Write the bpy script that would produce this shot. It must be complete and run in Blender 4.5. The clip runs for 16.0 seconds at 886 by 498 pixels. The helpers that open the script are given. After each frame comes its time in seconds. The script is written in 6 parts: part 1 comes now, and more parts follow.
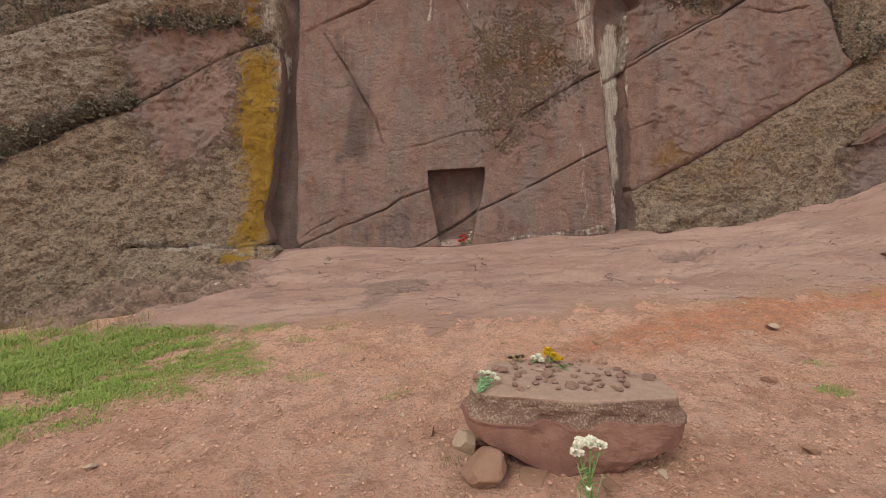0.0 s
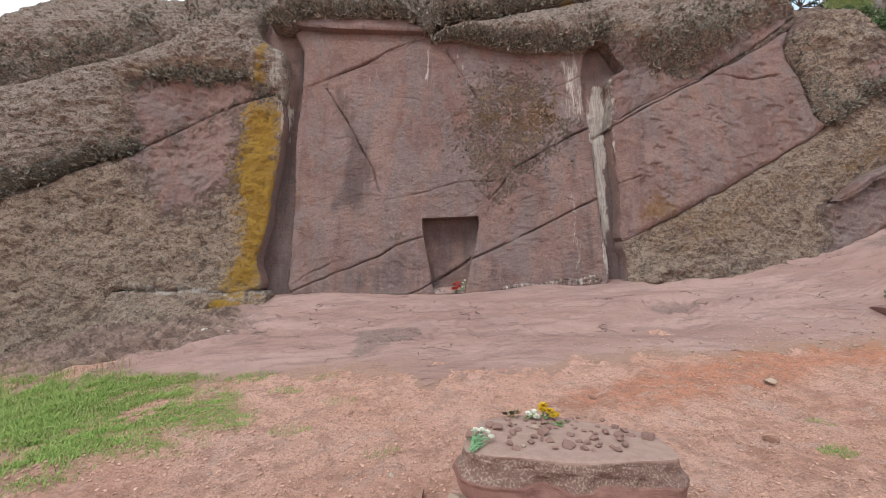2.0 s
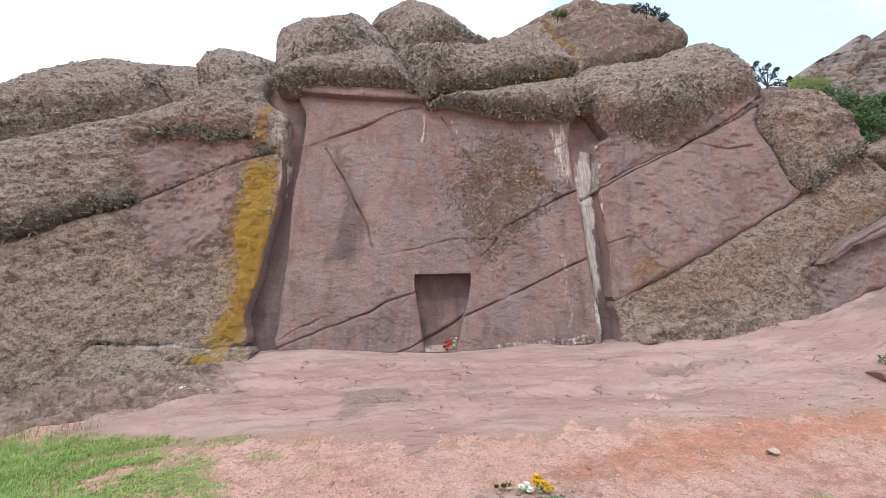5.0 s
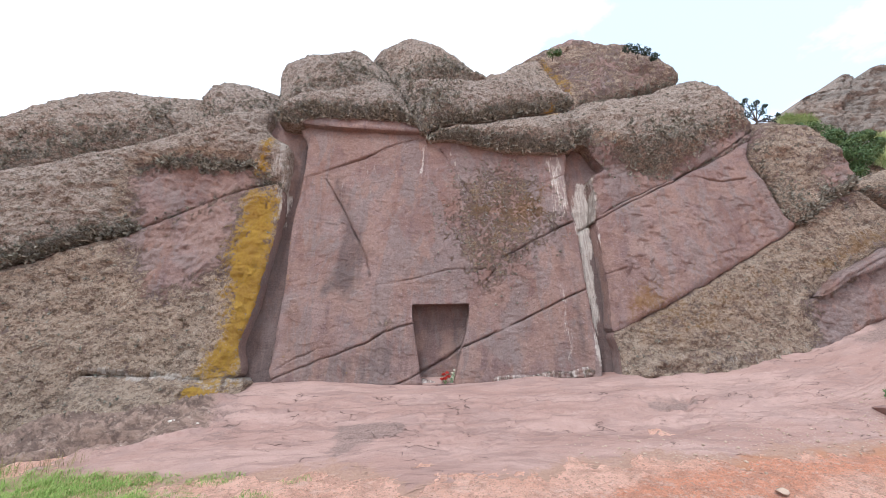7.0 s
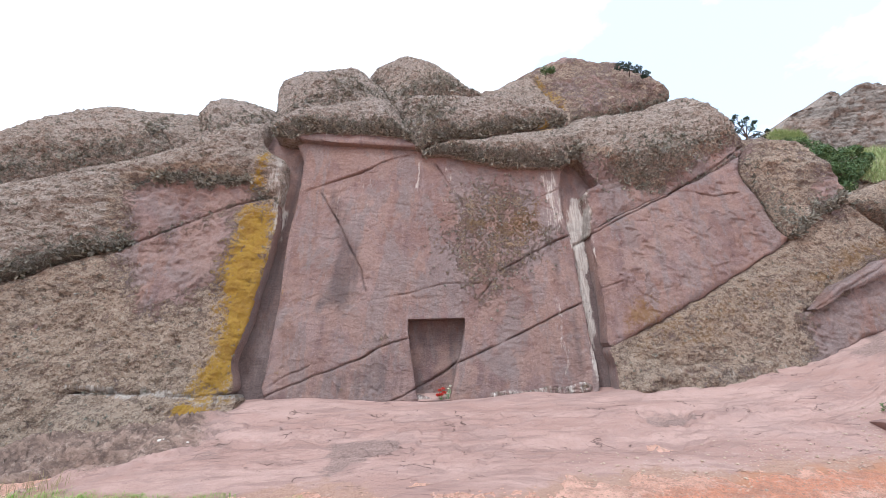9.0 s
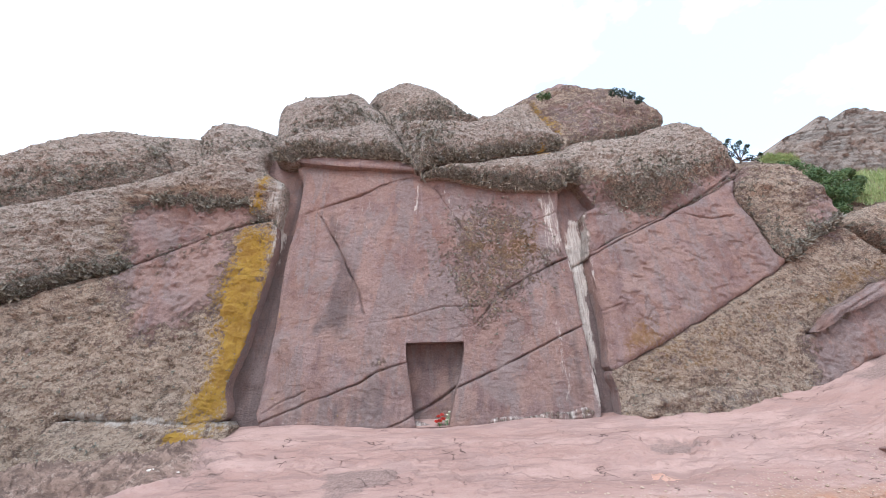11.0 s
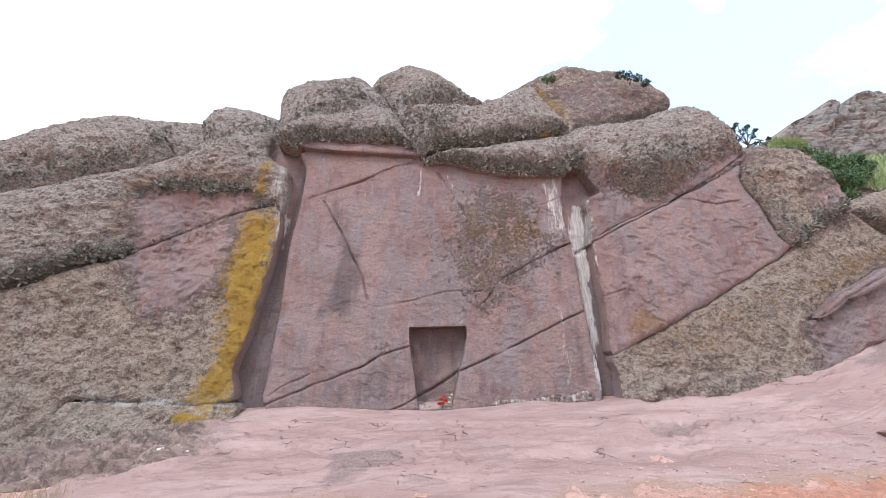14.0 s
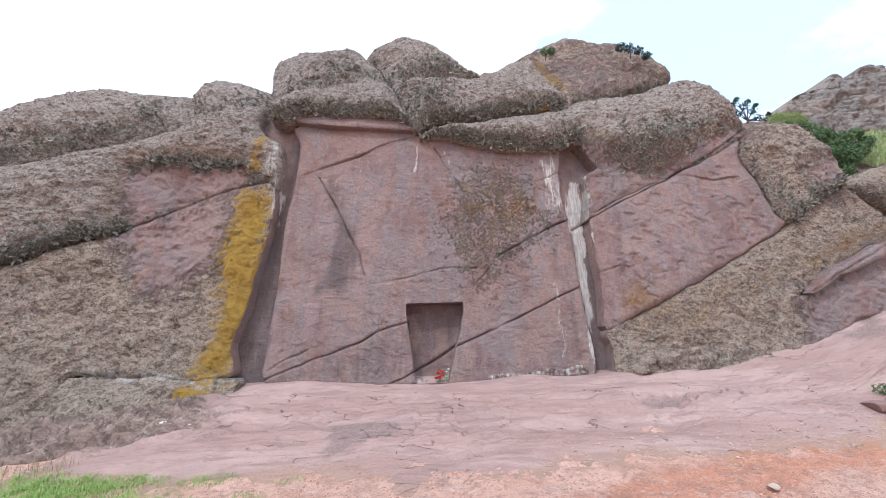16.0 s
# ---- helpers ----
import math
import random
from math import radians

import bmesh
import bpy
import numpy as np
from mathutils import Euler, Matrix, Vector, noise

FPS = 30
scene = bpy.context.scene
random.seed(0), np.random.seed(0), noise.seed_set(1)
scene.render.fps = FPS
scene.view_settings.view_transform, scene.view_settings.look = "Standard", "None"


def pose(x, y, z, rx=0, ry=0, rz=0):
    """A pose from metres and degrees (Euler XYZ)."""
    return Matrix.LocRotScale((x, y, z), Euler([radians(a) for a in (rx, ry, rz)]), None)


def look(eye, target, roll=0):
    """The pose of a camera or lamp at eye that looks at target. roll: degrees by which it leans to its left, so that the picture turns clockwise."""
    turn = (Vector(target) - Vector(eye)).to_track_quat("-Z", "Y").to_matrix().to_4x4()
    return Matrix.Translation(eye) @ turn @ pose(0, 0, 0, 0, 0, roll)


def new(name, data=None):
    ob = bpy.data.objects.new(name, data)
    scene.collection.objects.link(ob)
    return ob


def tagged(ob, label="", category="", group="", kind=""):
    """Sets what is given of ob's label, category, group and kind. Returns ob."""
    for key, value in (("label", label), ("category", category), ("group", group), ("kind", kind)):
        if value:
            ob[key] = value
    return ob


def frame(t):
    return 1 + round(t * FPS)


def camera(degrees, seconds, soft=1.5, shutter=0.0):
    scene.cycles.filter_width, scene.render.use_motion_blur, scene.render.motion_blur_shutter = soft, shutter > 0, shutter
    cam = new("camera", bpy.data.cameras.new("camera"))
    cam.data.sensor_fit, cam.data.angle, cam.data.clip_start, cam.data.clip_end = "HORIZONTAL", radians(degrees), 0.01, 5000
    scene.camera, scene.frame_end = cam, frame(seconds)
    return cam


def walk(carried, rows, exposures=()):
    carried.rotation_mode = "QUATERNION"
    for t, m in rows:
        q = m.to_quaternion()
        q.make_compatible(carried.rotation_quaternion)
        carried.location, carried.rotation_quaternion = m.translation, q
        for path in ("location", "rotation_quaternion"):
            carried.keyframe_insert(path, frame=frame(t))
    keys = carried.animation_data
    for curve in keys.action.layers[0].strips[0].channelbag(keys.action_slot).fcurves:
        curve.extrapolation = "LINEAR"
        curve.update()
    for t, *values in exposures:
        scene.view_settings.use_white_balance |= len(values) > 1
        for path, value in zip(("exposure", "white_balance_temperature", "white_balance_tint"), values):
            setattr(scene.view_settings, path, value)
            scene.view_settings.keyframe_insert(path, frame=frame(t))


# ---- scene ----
cam = camera(95.9, 16.0, soft=0.9)
# seconds, x, y, z, yaw, pitch, roll
PATH = [
    (0, 0.000, 0.000, 1.600, 0.00, -4.00, 0.00),
    (0.5, -0.001, 0.002, 1.603, -0.10, -2.82, 0.36),
    (1, -0.007, -0.002, 1.613, -0.46, -0.83, 0.47),
    (1.5, -0.005, -0.003, 1.625, -0.86, 1.28, 0.71),
    (2, -0.005, -0.005, 1.628, -0.89, 2.64, 0.86),
    (2.5, -0.003, -0.008, 1.637, -1.13, 3.68, 0.91),
    (3, -0.002, -0.008, 1.644, -1.50, 5.18, 1.06),
    (3.5, -0.002, -0.012, 1.645, -1.83, 6.68, 1.31),
    (4, -0.000, -0.018, 1.653, -1.77, 7.67, 1.36),
    (4.5, 0.007, -0.010, 1.649, -1.74, 9.12, 1.55),
    (5.75, 0.009, -0.013, 1.656, -1.78, 12.55, 1.82),
    (7, 0.011, -0.015, 1.663, -1.85, 14.83, 1.98),
    (7.5, 0.015, -0.017, 1.671, -1.91, 15.16, 1.80),
    (8, 0.014, -0.012, 1.669, -2.10, 15.77, 1.71),
    (8.5, 0.021, -0.011, 1.679, -2.29, 16.39, 1.86),
    (9, 0.020, -0.009, 1.669, -2.37, 16.86, 1.73),
    (9.5, 0.020, -0.001, 1.677, -2.37, 17.69, 1.68),
    (10, 0.017, 0.003, 1.683, -2.66, 18.57, 1.49),
    (11.2, 0.016, -0.007, 1.690, -2.45, 20.20, 1.65),
    (11.9, 0.016, -0.012, 1.695, -2.20, 20.55, 1.80),
    (12.5, 0.015, -0.017, 1.699, -1.98, 20.12, 1.93),
    (13, 0.007, -0.014, 1.692, -1.84, 19.36, 1.97),
    (13.5, 0.021, -0.013, 1.683, -1.82, 18.64, 1.87),
    (14, 0.023, -0.012, 1.678, -2.08, 17.90, 1.85),
    (14.5, 0.017, -0.008, 1.683, -2.38, 16.77, 1.69),
    (15, 0.021, -0.005, 1.682, -2.62, 15.90, 1.70),
    (15.5, 0.024, -0.001, 1.675, -2.63, 15.25, 1.63),
    (16, 0.022, 0.000, 1.664, -2.68, 14.70, 1.58),
]
walk(cam, [(t, pose(x, y, z, 90 + p, 0, w) @ pose(0, 0, 0, 0, 0, r)) for t, x, y, z, w, p, r in PATH],
     exposures=[(0.0, -0.08, 7100, 10), (1.5, 0.15, 6250, 9), (3.5, 0.48, 5700, 9), (7.0, 0.7, 5650, 9), (12.5, 0.86, 5400, 9), (16.0, 0.76, 5300, 8)])

# ---- sky and light: bright thin overcast with a few blue gaps ----
SUN_EL, SUN_AZ = radians(50), radians(200)
world = bpy.data.worlds.new("overcast_sky")
scene.world = world
world.use_nodes = True
wt = world.node_tree
wn, wl = wt.nodes, wt.links
wn.clear()
sky = wn.new("ShaderNodeTexSky")
sky.sky_type, sky.sun_disc = "NISHITA", False
sky.sun_elevation, sky.sun_rotation = SUN_EL, SUN_AZ
sky.altitude, sky.air_density, sky.dust_density = 3800, 1.0, 2.0
coord = wn.new("ShaderNodeTexCoord")
mapping = wn.new("ShaderNodeMapping")
mapping.inputs["Location"].default_value = (2.6, 1.4, 0.7)
mapping.inputs["Scale"].default_value = (1.0, 1.0, 1.7)
cloud = wn.new("ShaderNodeTexNoise")
cloud.inputs["Scale"].default_value, cloud.inputs["Detail"].default_value = 3.2, 7
cloud.inputs["Roughness"].default_value = 0.6
ramp = wn.new("ShaderNodeValToRGB")
ramp.color_ramp.elements[0].position, ramp.color_ramp.elements[0].color = 0.38, (0.52, 0.52, 0.52, 1)
ramp.color_ramp.elements[1].position, ramp.color_ramp.elements[1].color = 0.53, (1, 1, 1, 1)
skygain = wn.new("ShaderNodeMix")
skygain.data_type, skygain.blend_type = "RGBA", "MULTIPLY"
skygain.inputs["Factor"].default_value = 1.0
skygain.inputs["B"].default_value = (0.32, 0.45, 0.38, 1)
cover = wn.new("ShaderNodeMix")
cover.data_type = "RGBA"
cover.inputs["B"].default_value = (1.32, 1.34, 1.36, 1)
back = wn.new("ShaderNodeBackground")
back.inputs["Strength"].default_value = 0.77
wout = wn.new("ShaderNodeOutputWorld")
wl.new(coord.outputs["Generated"], mapping.inputs["Vector"])
wl.new(mapping.outputs["Vector"], cloud.inputs["Vector"])
gapway = wn.new("ShaderNodeVectorMath")
gapway.operation = "DOT_PRODUCT"
gapway.inputs[1].default_value = (0.52, 0.56, 0.65)
closed = wn.new("ShaderNodeMapRange")
closed.interpolation_type = "SMOOTHSTEP"
for key, v in (("From Min", 0.865), ("From Max", 0.975), ("To Min", 0.3), ("To Max", -0.1)):
    closed.inputs[key].default_value = v
thick = wn.new("ShaderNodeMath")
wl.new(coord.outputs["Generated"], gapway.inputs[0])
wl.new(gapway.outputs["Value"], closed.inputs["Value"])
wl.new(closed.outputs["Result"], thick.inputs[0])
wl.new(cloud.outputs["Fac"], thick.inputs[1])
wl.new(thick.outputs["Value"], ramp.inputs["Fac"])
wl.new(sky.outputs["Color"], skygain.inputs["A"])
wl.new(skygain.outputs["Result"], cover.inputs["A"])
wl.new(ramp.outputs["Color"], cover.inputs["Factor"])
wl.new(cover.outputs["Result"], back.inputs["Color"])
wl.new(back.outputs["Background"], wout.inputs["Surface"])
sun = new("sun", bpy.data.lights.new("sun", "SUN"))
sun.data.energy, sun.data.angle, sun.data.color = 1.5, radians(12), (1.0, 0.96, 0.9)
sun.matrix_world = look((-9 * math.sin(SUN_AZ - math.pi) - 4, 9 - 9 * math.cos(SUN_AZ - math.pi), 2 + 11.5 * math.tan(SUN_EL)), (0, 9, 2))

# ---- materials ----
class Nodes:
    """A small wrapper round a node material."""
    def __init__(self, name):
        self.mat = bpy.data.materials.new(name)
        self.mat.use_nodes = True
        self.n, self.l = self.mat.node_tree.nodes, self.mat.node_tree.links
        self.bsdf = self.n["Principled BSDF"]
        self.geo = self.n.new("ShaderNodeTexCoord")
        self.pos = self.geo.outputs["Object"]

    def put(self, socket, value):
        if isinstance(value, bpy.types.NodeSocket):
            self.l.new(value, socket)
        elif isinstance(value, (tuple, list)):
            socket.default_value = (*value, 1) if len(value) == 3 and len(socket.default_value) == 4 else value
        else:
            socket.default_value = value

    def stretch(self, scale, turn=(0, 0, 0)):
        m = self.n.new("ShaderNodeMapping")
        m.inputs["Scale"].default_value = scale
        m.inputs["Rotation"].default_value = [radians(a) for a in turn]
        self.l.new(self.pos, m.inputs["Vector"])
        return m.outputs["Vector"]

    def warped(self, vec, scale, amount):
        t = self.n.new("ShaderNodeTexNoise")
        t.inputs["Scale"].default_value, t.inputs["Detail"].default_value = scale, 3
        self.l.new(self.pos, t.inputs["Vector"])
        a, b = self.n.new("ShaderNodeVectorMath"), self.n.new("ShaderNodeVectorMath")
        a.operation, b.operation = "SCALE", "ADD"
        a.inputs["Scale"].default_value = amount
        self.l.new(t.outputs["Color"], a.inputs[0])
        self.l.new(vec, b.inputs[0])
        self.l.new(a.outputs["Vector"], b.inputs[1])
        return b.outputs["Vector"]

    def noise(self, scale, detail=6, rough=0.6, vec=None, warp=0.0):
        t = self.n.new("ShaderNodeTexNoise")
        t.inputs["Scale"].default_value, t.inputs["Detail"].default_value = scale, detail
        t.inputs["Roughness"].default_value, t.inputs["Distortion"].default_value = rough, warp
        self.l.new(vec or self.pos, t.inputs["Vector"])
        return t.outputs["Fac"]

    def cells(self, scale, vec=None, feature="F1", out="Distance"):
        t = self.n.new("ShaderNodeTexVoronoi")
        t.feature = feature
        t.inputs["Scale"].default_value = scale
        self.l.new(vec or self.pos, t.inputs["Vector"])
        return t.outputs[out]

    def ramp(self, fac, lo, hi, a=0.0, b=1.0):
        r = self.n.new("ShaderNodeMapRange")
        r.interpolation_type = "SMOOTHSTEP"
        for key, v in (("From Min", lo), ("From Max", hi), ("To Min", a), ("To Max", b)):
            self.put(r.inputs[key], v)
        self.put(r.inputs["Value"], fac)
        return r.outputs["Result"]

    def math(self, op, a, b=0.0):
        m = self.n.new("ShaderNodeMath")
        m.operation = op
        self.put(m.inputs[0], a)
        self.put(m.inputs[1], b)
        return m.outputs[0]

    def mix(self, fac, a, b, blend="MIX"):
        m = self.n.new("ShaderNodeMix")
        m.data_type, m.blend_type = "RGBA", blend
        self.put(m.inputs["Factor"], fac)
        self.put(m.inputs["A"], a)
        self.put(m.inputs["B"], b)
        return m.outputs["Result"]

    def attr(self, name):
        a = self.n.new("ShaderNodeAttribute")
        a.attribute_name = name
        s = self.n.new("ShaderNodeSeparateColor")
        self.l.new(a.outputs["Color"], s.inputs["Color"])
        return s.outputs["Red"], s.outputs["Green"], s.outputs["Blue"], a.outputs["Alpha"]

    def random(self):
        return self.n.new("ShaderNodeObjectInfo").outputs["Random"]

    def island(self):
        return self.n.new("ShaderNodeNewGeometry").outputs["Random Per Island"]

    def done(self, color, rough=0.9, bump=None, height=0.01, strength=0.6, spec=0.25):
        self.put(self.bsdf.inputs["Base Color"], color)
        self.put(self.bsdf.inputs["Roughness"], rough)
        self.bsdf.inputs["Specular IOR Level"].default_value = spec
        if bump is not None:
            b = self.n.new("ShaderNodeBump")
            b.inputs["Distance"].default_value, b.inputs["Strength"].default_value = height, strength
            self.put(b.inputs["Height"], bump)
            self.l.new(b.outputs["Normal"], self.bsdf.inputs["Normal"])
        return self.mat


def sandstone():
    """Red sandstone with lichen cover, streaks, stains and darker areas that the mesh's attributes place."""
    m = Nodes("weathered_sandstone")
    yellow, white, lichen, ochre = m.attr("stain")
    dark, fringe, pale, _ = m.attr("wash")
    big, mid, fine = m.noise(0.55, 5), m.noise(3.2, 6, 0.65), m.noise(13, 6, 0.75)
    grit = m.noise(34, 5, 0.75)
    chips = m.noise(9, 7, 0.8, m.stretch((1.0, 1.0, 1.8), (0, 25, 0)))
    run = m.noise(2.6, 5, 0.6, m.stretch((1.6, 1.0, 0.16), (0, 4, 0)))
    rock = m.mix(m.ramp(big, 0.38, 0.62), (0.185, 0.112, 0.094), (0.25, 0.168, 0.146))
    rock = m.mix(m.ramp(mid, 0.45, 0.62, 0, 0.6), rock, (0.165, 0.11, 0.104))
    rock = m.mix(m.ramp(run, 0.5, 0.68, 0, 0.6), rock, (0.245, 0.175, 0.16))
    rock = m.mix(m.ramp(m.noise(1.7, 5, 0.6, m.stretch((2.2, 1.0, 0.12), (0, -3, 0))), 0.53, 0.66, 0, 0.55), rock, (0.12, 0.078, 0.076))
    rock = m.mix(m.ramp(chips, 0.58, 0.72, 0, 0.5), rock, (0.10, 0.062, 0.058))
    rock = m.mix(m.ramp(chips, 0.42, 0.3, 0, 0.5), rock, (0.29, 0.19, 0.165))
    rock = m.mix(m.ramp(grit, 0.53, 0.66, 0, 0.6), rock, (0.105, 0.066, 0.06))
    rock = m.mix(m.ramp(grit, 0.46, 0.34, 0, 0.45), rock, (0.31, 0.215, 0.19))
    rock = m.mix(m.ramp(m.noise(0.8, 5, 0.65, m.stretch((1.0, 1.0, 0.6)), 0.8), 0.5, 0.62, 0, 0.6), rock, m.mix(m.ramp(grit, 0.4, 0.6), (0.165, 0.128, 0.118), (0.225, 0.18, 0.165)))
    rock = m.mix(m.ramp(m.noise(0.62, 6, 0.65, m.stretch((1.2, 1.0, 0.8), (0, 40, 0)), 0.6), 0.52, 0.64, 0, 0.65), rock, m.mix(m.ramp(fine, 0.4, 0.6), (0.20, 0.108, 0.078), (0.155, 0.085, 0.066)))
    crust = m.mix(m.ramp(mid, 0.4, 0.62), (0.29, 0.196, 0.137), (0.375, 0.272, 0.20))
    crust = m.mix(m.ramp(big, 0.45, 0.65, 0, 0.5), crust, (0.25, 0.20, 0.16))
    crust = m.mix(m.ramp(fine, 0.52, 0.62, 0, 0.6), crust, (0.16, 0.118, 0.09))
    crust = m.mix(m.ramp(grit, 0.52, 0.62, 0, 0.9), crust, (0.50, 0.43, 0.345))
    crust = m.mix(m.ramp(grit, 0.46, 0.36, 0, 0.6), crust, (0.11, 0.083, 0.065))
    crust = m.mix(1.0, crust, (1.13, 1.14, 1.15), "MULTIPLY")
    crust = m.mix(m.ramp(lichen, 0.76, 0.9, 0, 0.5), crust, m.mix(m.ramp(grit, 0.42, 0.6), (0.21, 0.185, 0.165), (0.46, 0.41, 0.37)))
    patch = m.noise(1.15, 8, 0.68, m.stretch((1.0, 1.0, 0.75), (0, 30, 0)), 0.3)
    rock = m.mix(m.ramp(patch, 0.485, 0.53, 0, 0.6), rock, m.mix(m.ramp(fine, 0.4, 0.62), (0.27, 0.175, 0.14), (0.205, 0.128, 0.105)))
    rock = m.mix(m.ramp(m.noise(0.9, 7, 0.66, m.stretch((1.7, 1.0, 0.45), (0, 8, 0)), 0.4), 0.51, 0.56, 0, 0.6), rock, m.mix(m.ramp(fine, 0.4, 0.6), (0.215, 0.17, 0.158), (0.155, 0.118, 0.11)))
    pits = m.noise(21, 5, 0.7, m.stretch((1.0, 1.0, 1.7), (0, 18, 0)))
    rock = m.mix(m.ramp(pits, 0.59, 0.66, 0, 0.7), rock, (0.09, 0.057, 0.052))
    rock = m.mix(m.ramp(pits, 0.40, 0.34, 0, 0.6), rock, (0.36, 0.27, 0.245))
    flakes = m.cells(17, m.warped(m.stretch((0.8, 1.0, 1.3), (0, 20, 0)), 14, 0.14), "F1", "Color")
    tone = m.math("ADD", flakes, m.math("MULTIPLY", m.math("SUBTRACT", pits, 0.5), 1.8))
    crust = m.mix(m.ramp(tone, 0.5, 0.75, 0, 0.62), crust, m.mix(m.ramp(lichen, 0.76, 0.88), (0.48, 0.37, 0.28), (0.48, 0.405, 0.36)))
    crust = m.mix(m.ramp(tone, 0.38, 0.15, 0, 0.6), crust, (0.13, 0.094, 0.072))
    rock = m.mix(1.0, rock, (1.20, 1.225, 1.235), "MULTIPLY")
    spots = m.math("ADD", m.math("MULTIPLY", fine, 0.6), m.math("MULTIPLY", mid, 0.4))
    speck = m.math("SUBTRACT", spots, 0.5)
    cover = m.ramp(m.math("ADD", lichen, m.math("MULTIPLY", speck, m.ramp(lichen, 0.05, 0.4, 0.9, 3.4))), 0.30, 0.62)
    col = m.mix(cover, rock, crust)
    och = m.ramp(m.math("ADD", ochre, m.math("MULTIPLY", speck, 3.6)), 0.42, 0.95, 0, 0.7)
    col = m.mix(och, col, (0.215, 0.118, 0.042))
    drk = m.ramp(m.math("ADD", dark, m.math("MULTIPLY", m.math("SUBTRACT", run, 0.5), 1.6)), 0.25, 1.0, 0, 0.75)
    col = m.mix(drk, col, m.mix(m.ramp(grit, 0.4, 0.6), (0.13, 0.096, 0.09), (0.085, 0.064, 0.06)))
    pl = m.ramp(m.math("ADD", pale, m.math("MULTIPLY", m.math("SUBTRACT", run, 0.5), 1.4)), 0.3, 0.8, 0, 0.6)
    col = m.mix(pl, col, (0.27, 0.21, 0.19))
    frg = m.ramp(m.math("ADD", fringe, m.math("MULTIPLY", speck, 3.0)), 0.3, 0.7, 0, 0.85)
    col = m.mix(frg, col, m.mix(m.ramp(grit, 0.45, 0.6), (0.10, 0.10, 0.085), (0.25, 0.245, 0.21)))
    wht = m.ramp(m.math("ADD", white, m.math("MULTIPLY", m.math("SUBTRACT", m.noise(5, 7, 0.75, m.stretch((2.5, 1, 0.35))), 0.5), 2.6)), 0.4, 0.8, 0, 0.85)
    col = m.mix(wht, col, m.mix(m.ramp(m.noise(7, 6, 0.7, m.stretch((3.0, 1, 0.3))), 0.42, 0.6), (0.64, 0.58, 0.51), (0.45, 0.385, 0.335)))
    yel = m.ramp(m.math("ADD", yellow, m.math("MULTIPLY", speck, 3.4)), 0.34, 0.8, 0, 0.93)
    ycol = m.mix(m.ramp(mid, 0.4, 0.65), (0.45, 0.265, 0.035), (0.36, 0.20, 0.034))
    ycol = m.mix(m.ramp(grit, 0.54, 0.68, 0, 0.4), ycol, (0.20, 0.115, 0.028))
    ycol = m.mix(m.ramp(fine, 0.5, 0.62, 0, 0.4), ycol, (0.45, 0.29, 0.06))
    col = m.mix(yel, col, ycol)
    lump = m.math("ADD", m.math("MULTIPLY", m.math("ADD", fine, m.math("MULTIPLY", grit, 0.5)), m.ramp(cover, 0, 1, 0.3, 1.5)), m.math("ADD", m.math("MULTIPLY", chips, 0.5), m.math("MULTIPLY", mid, 0.7)))
    lump = m.math("ADD", lump, m.math("ADD", m.math("MULTIPLY", pits, -0.5), m.math("MULTIPLY", m.math("MULTIPLY", tone, cover), 0.35)))
    return m.done(col, 0.93, lump, 0.07, 1.0, 0.12)


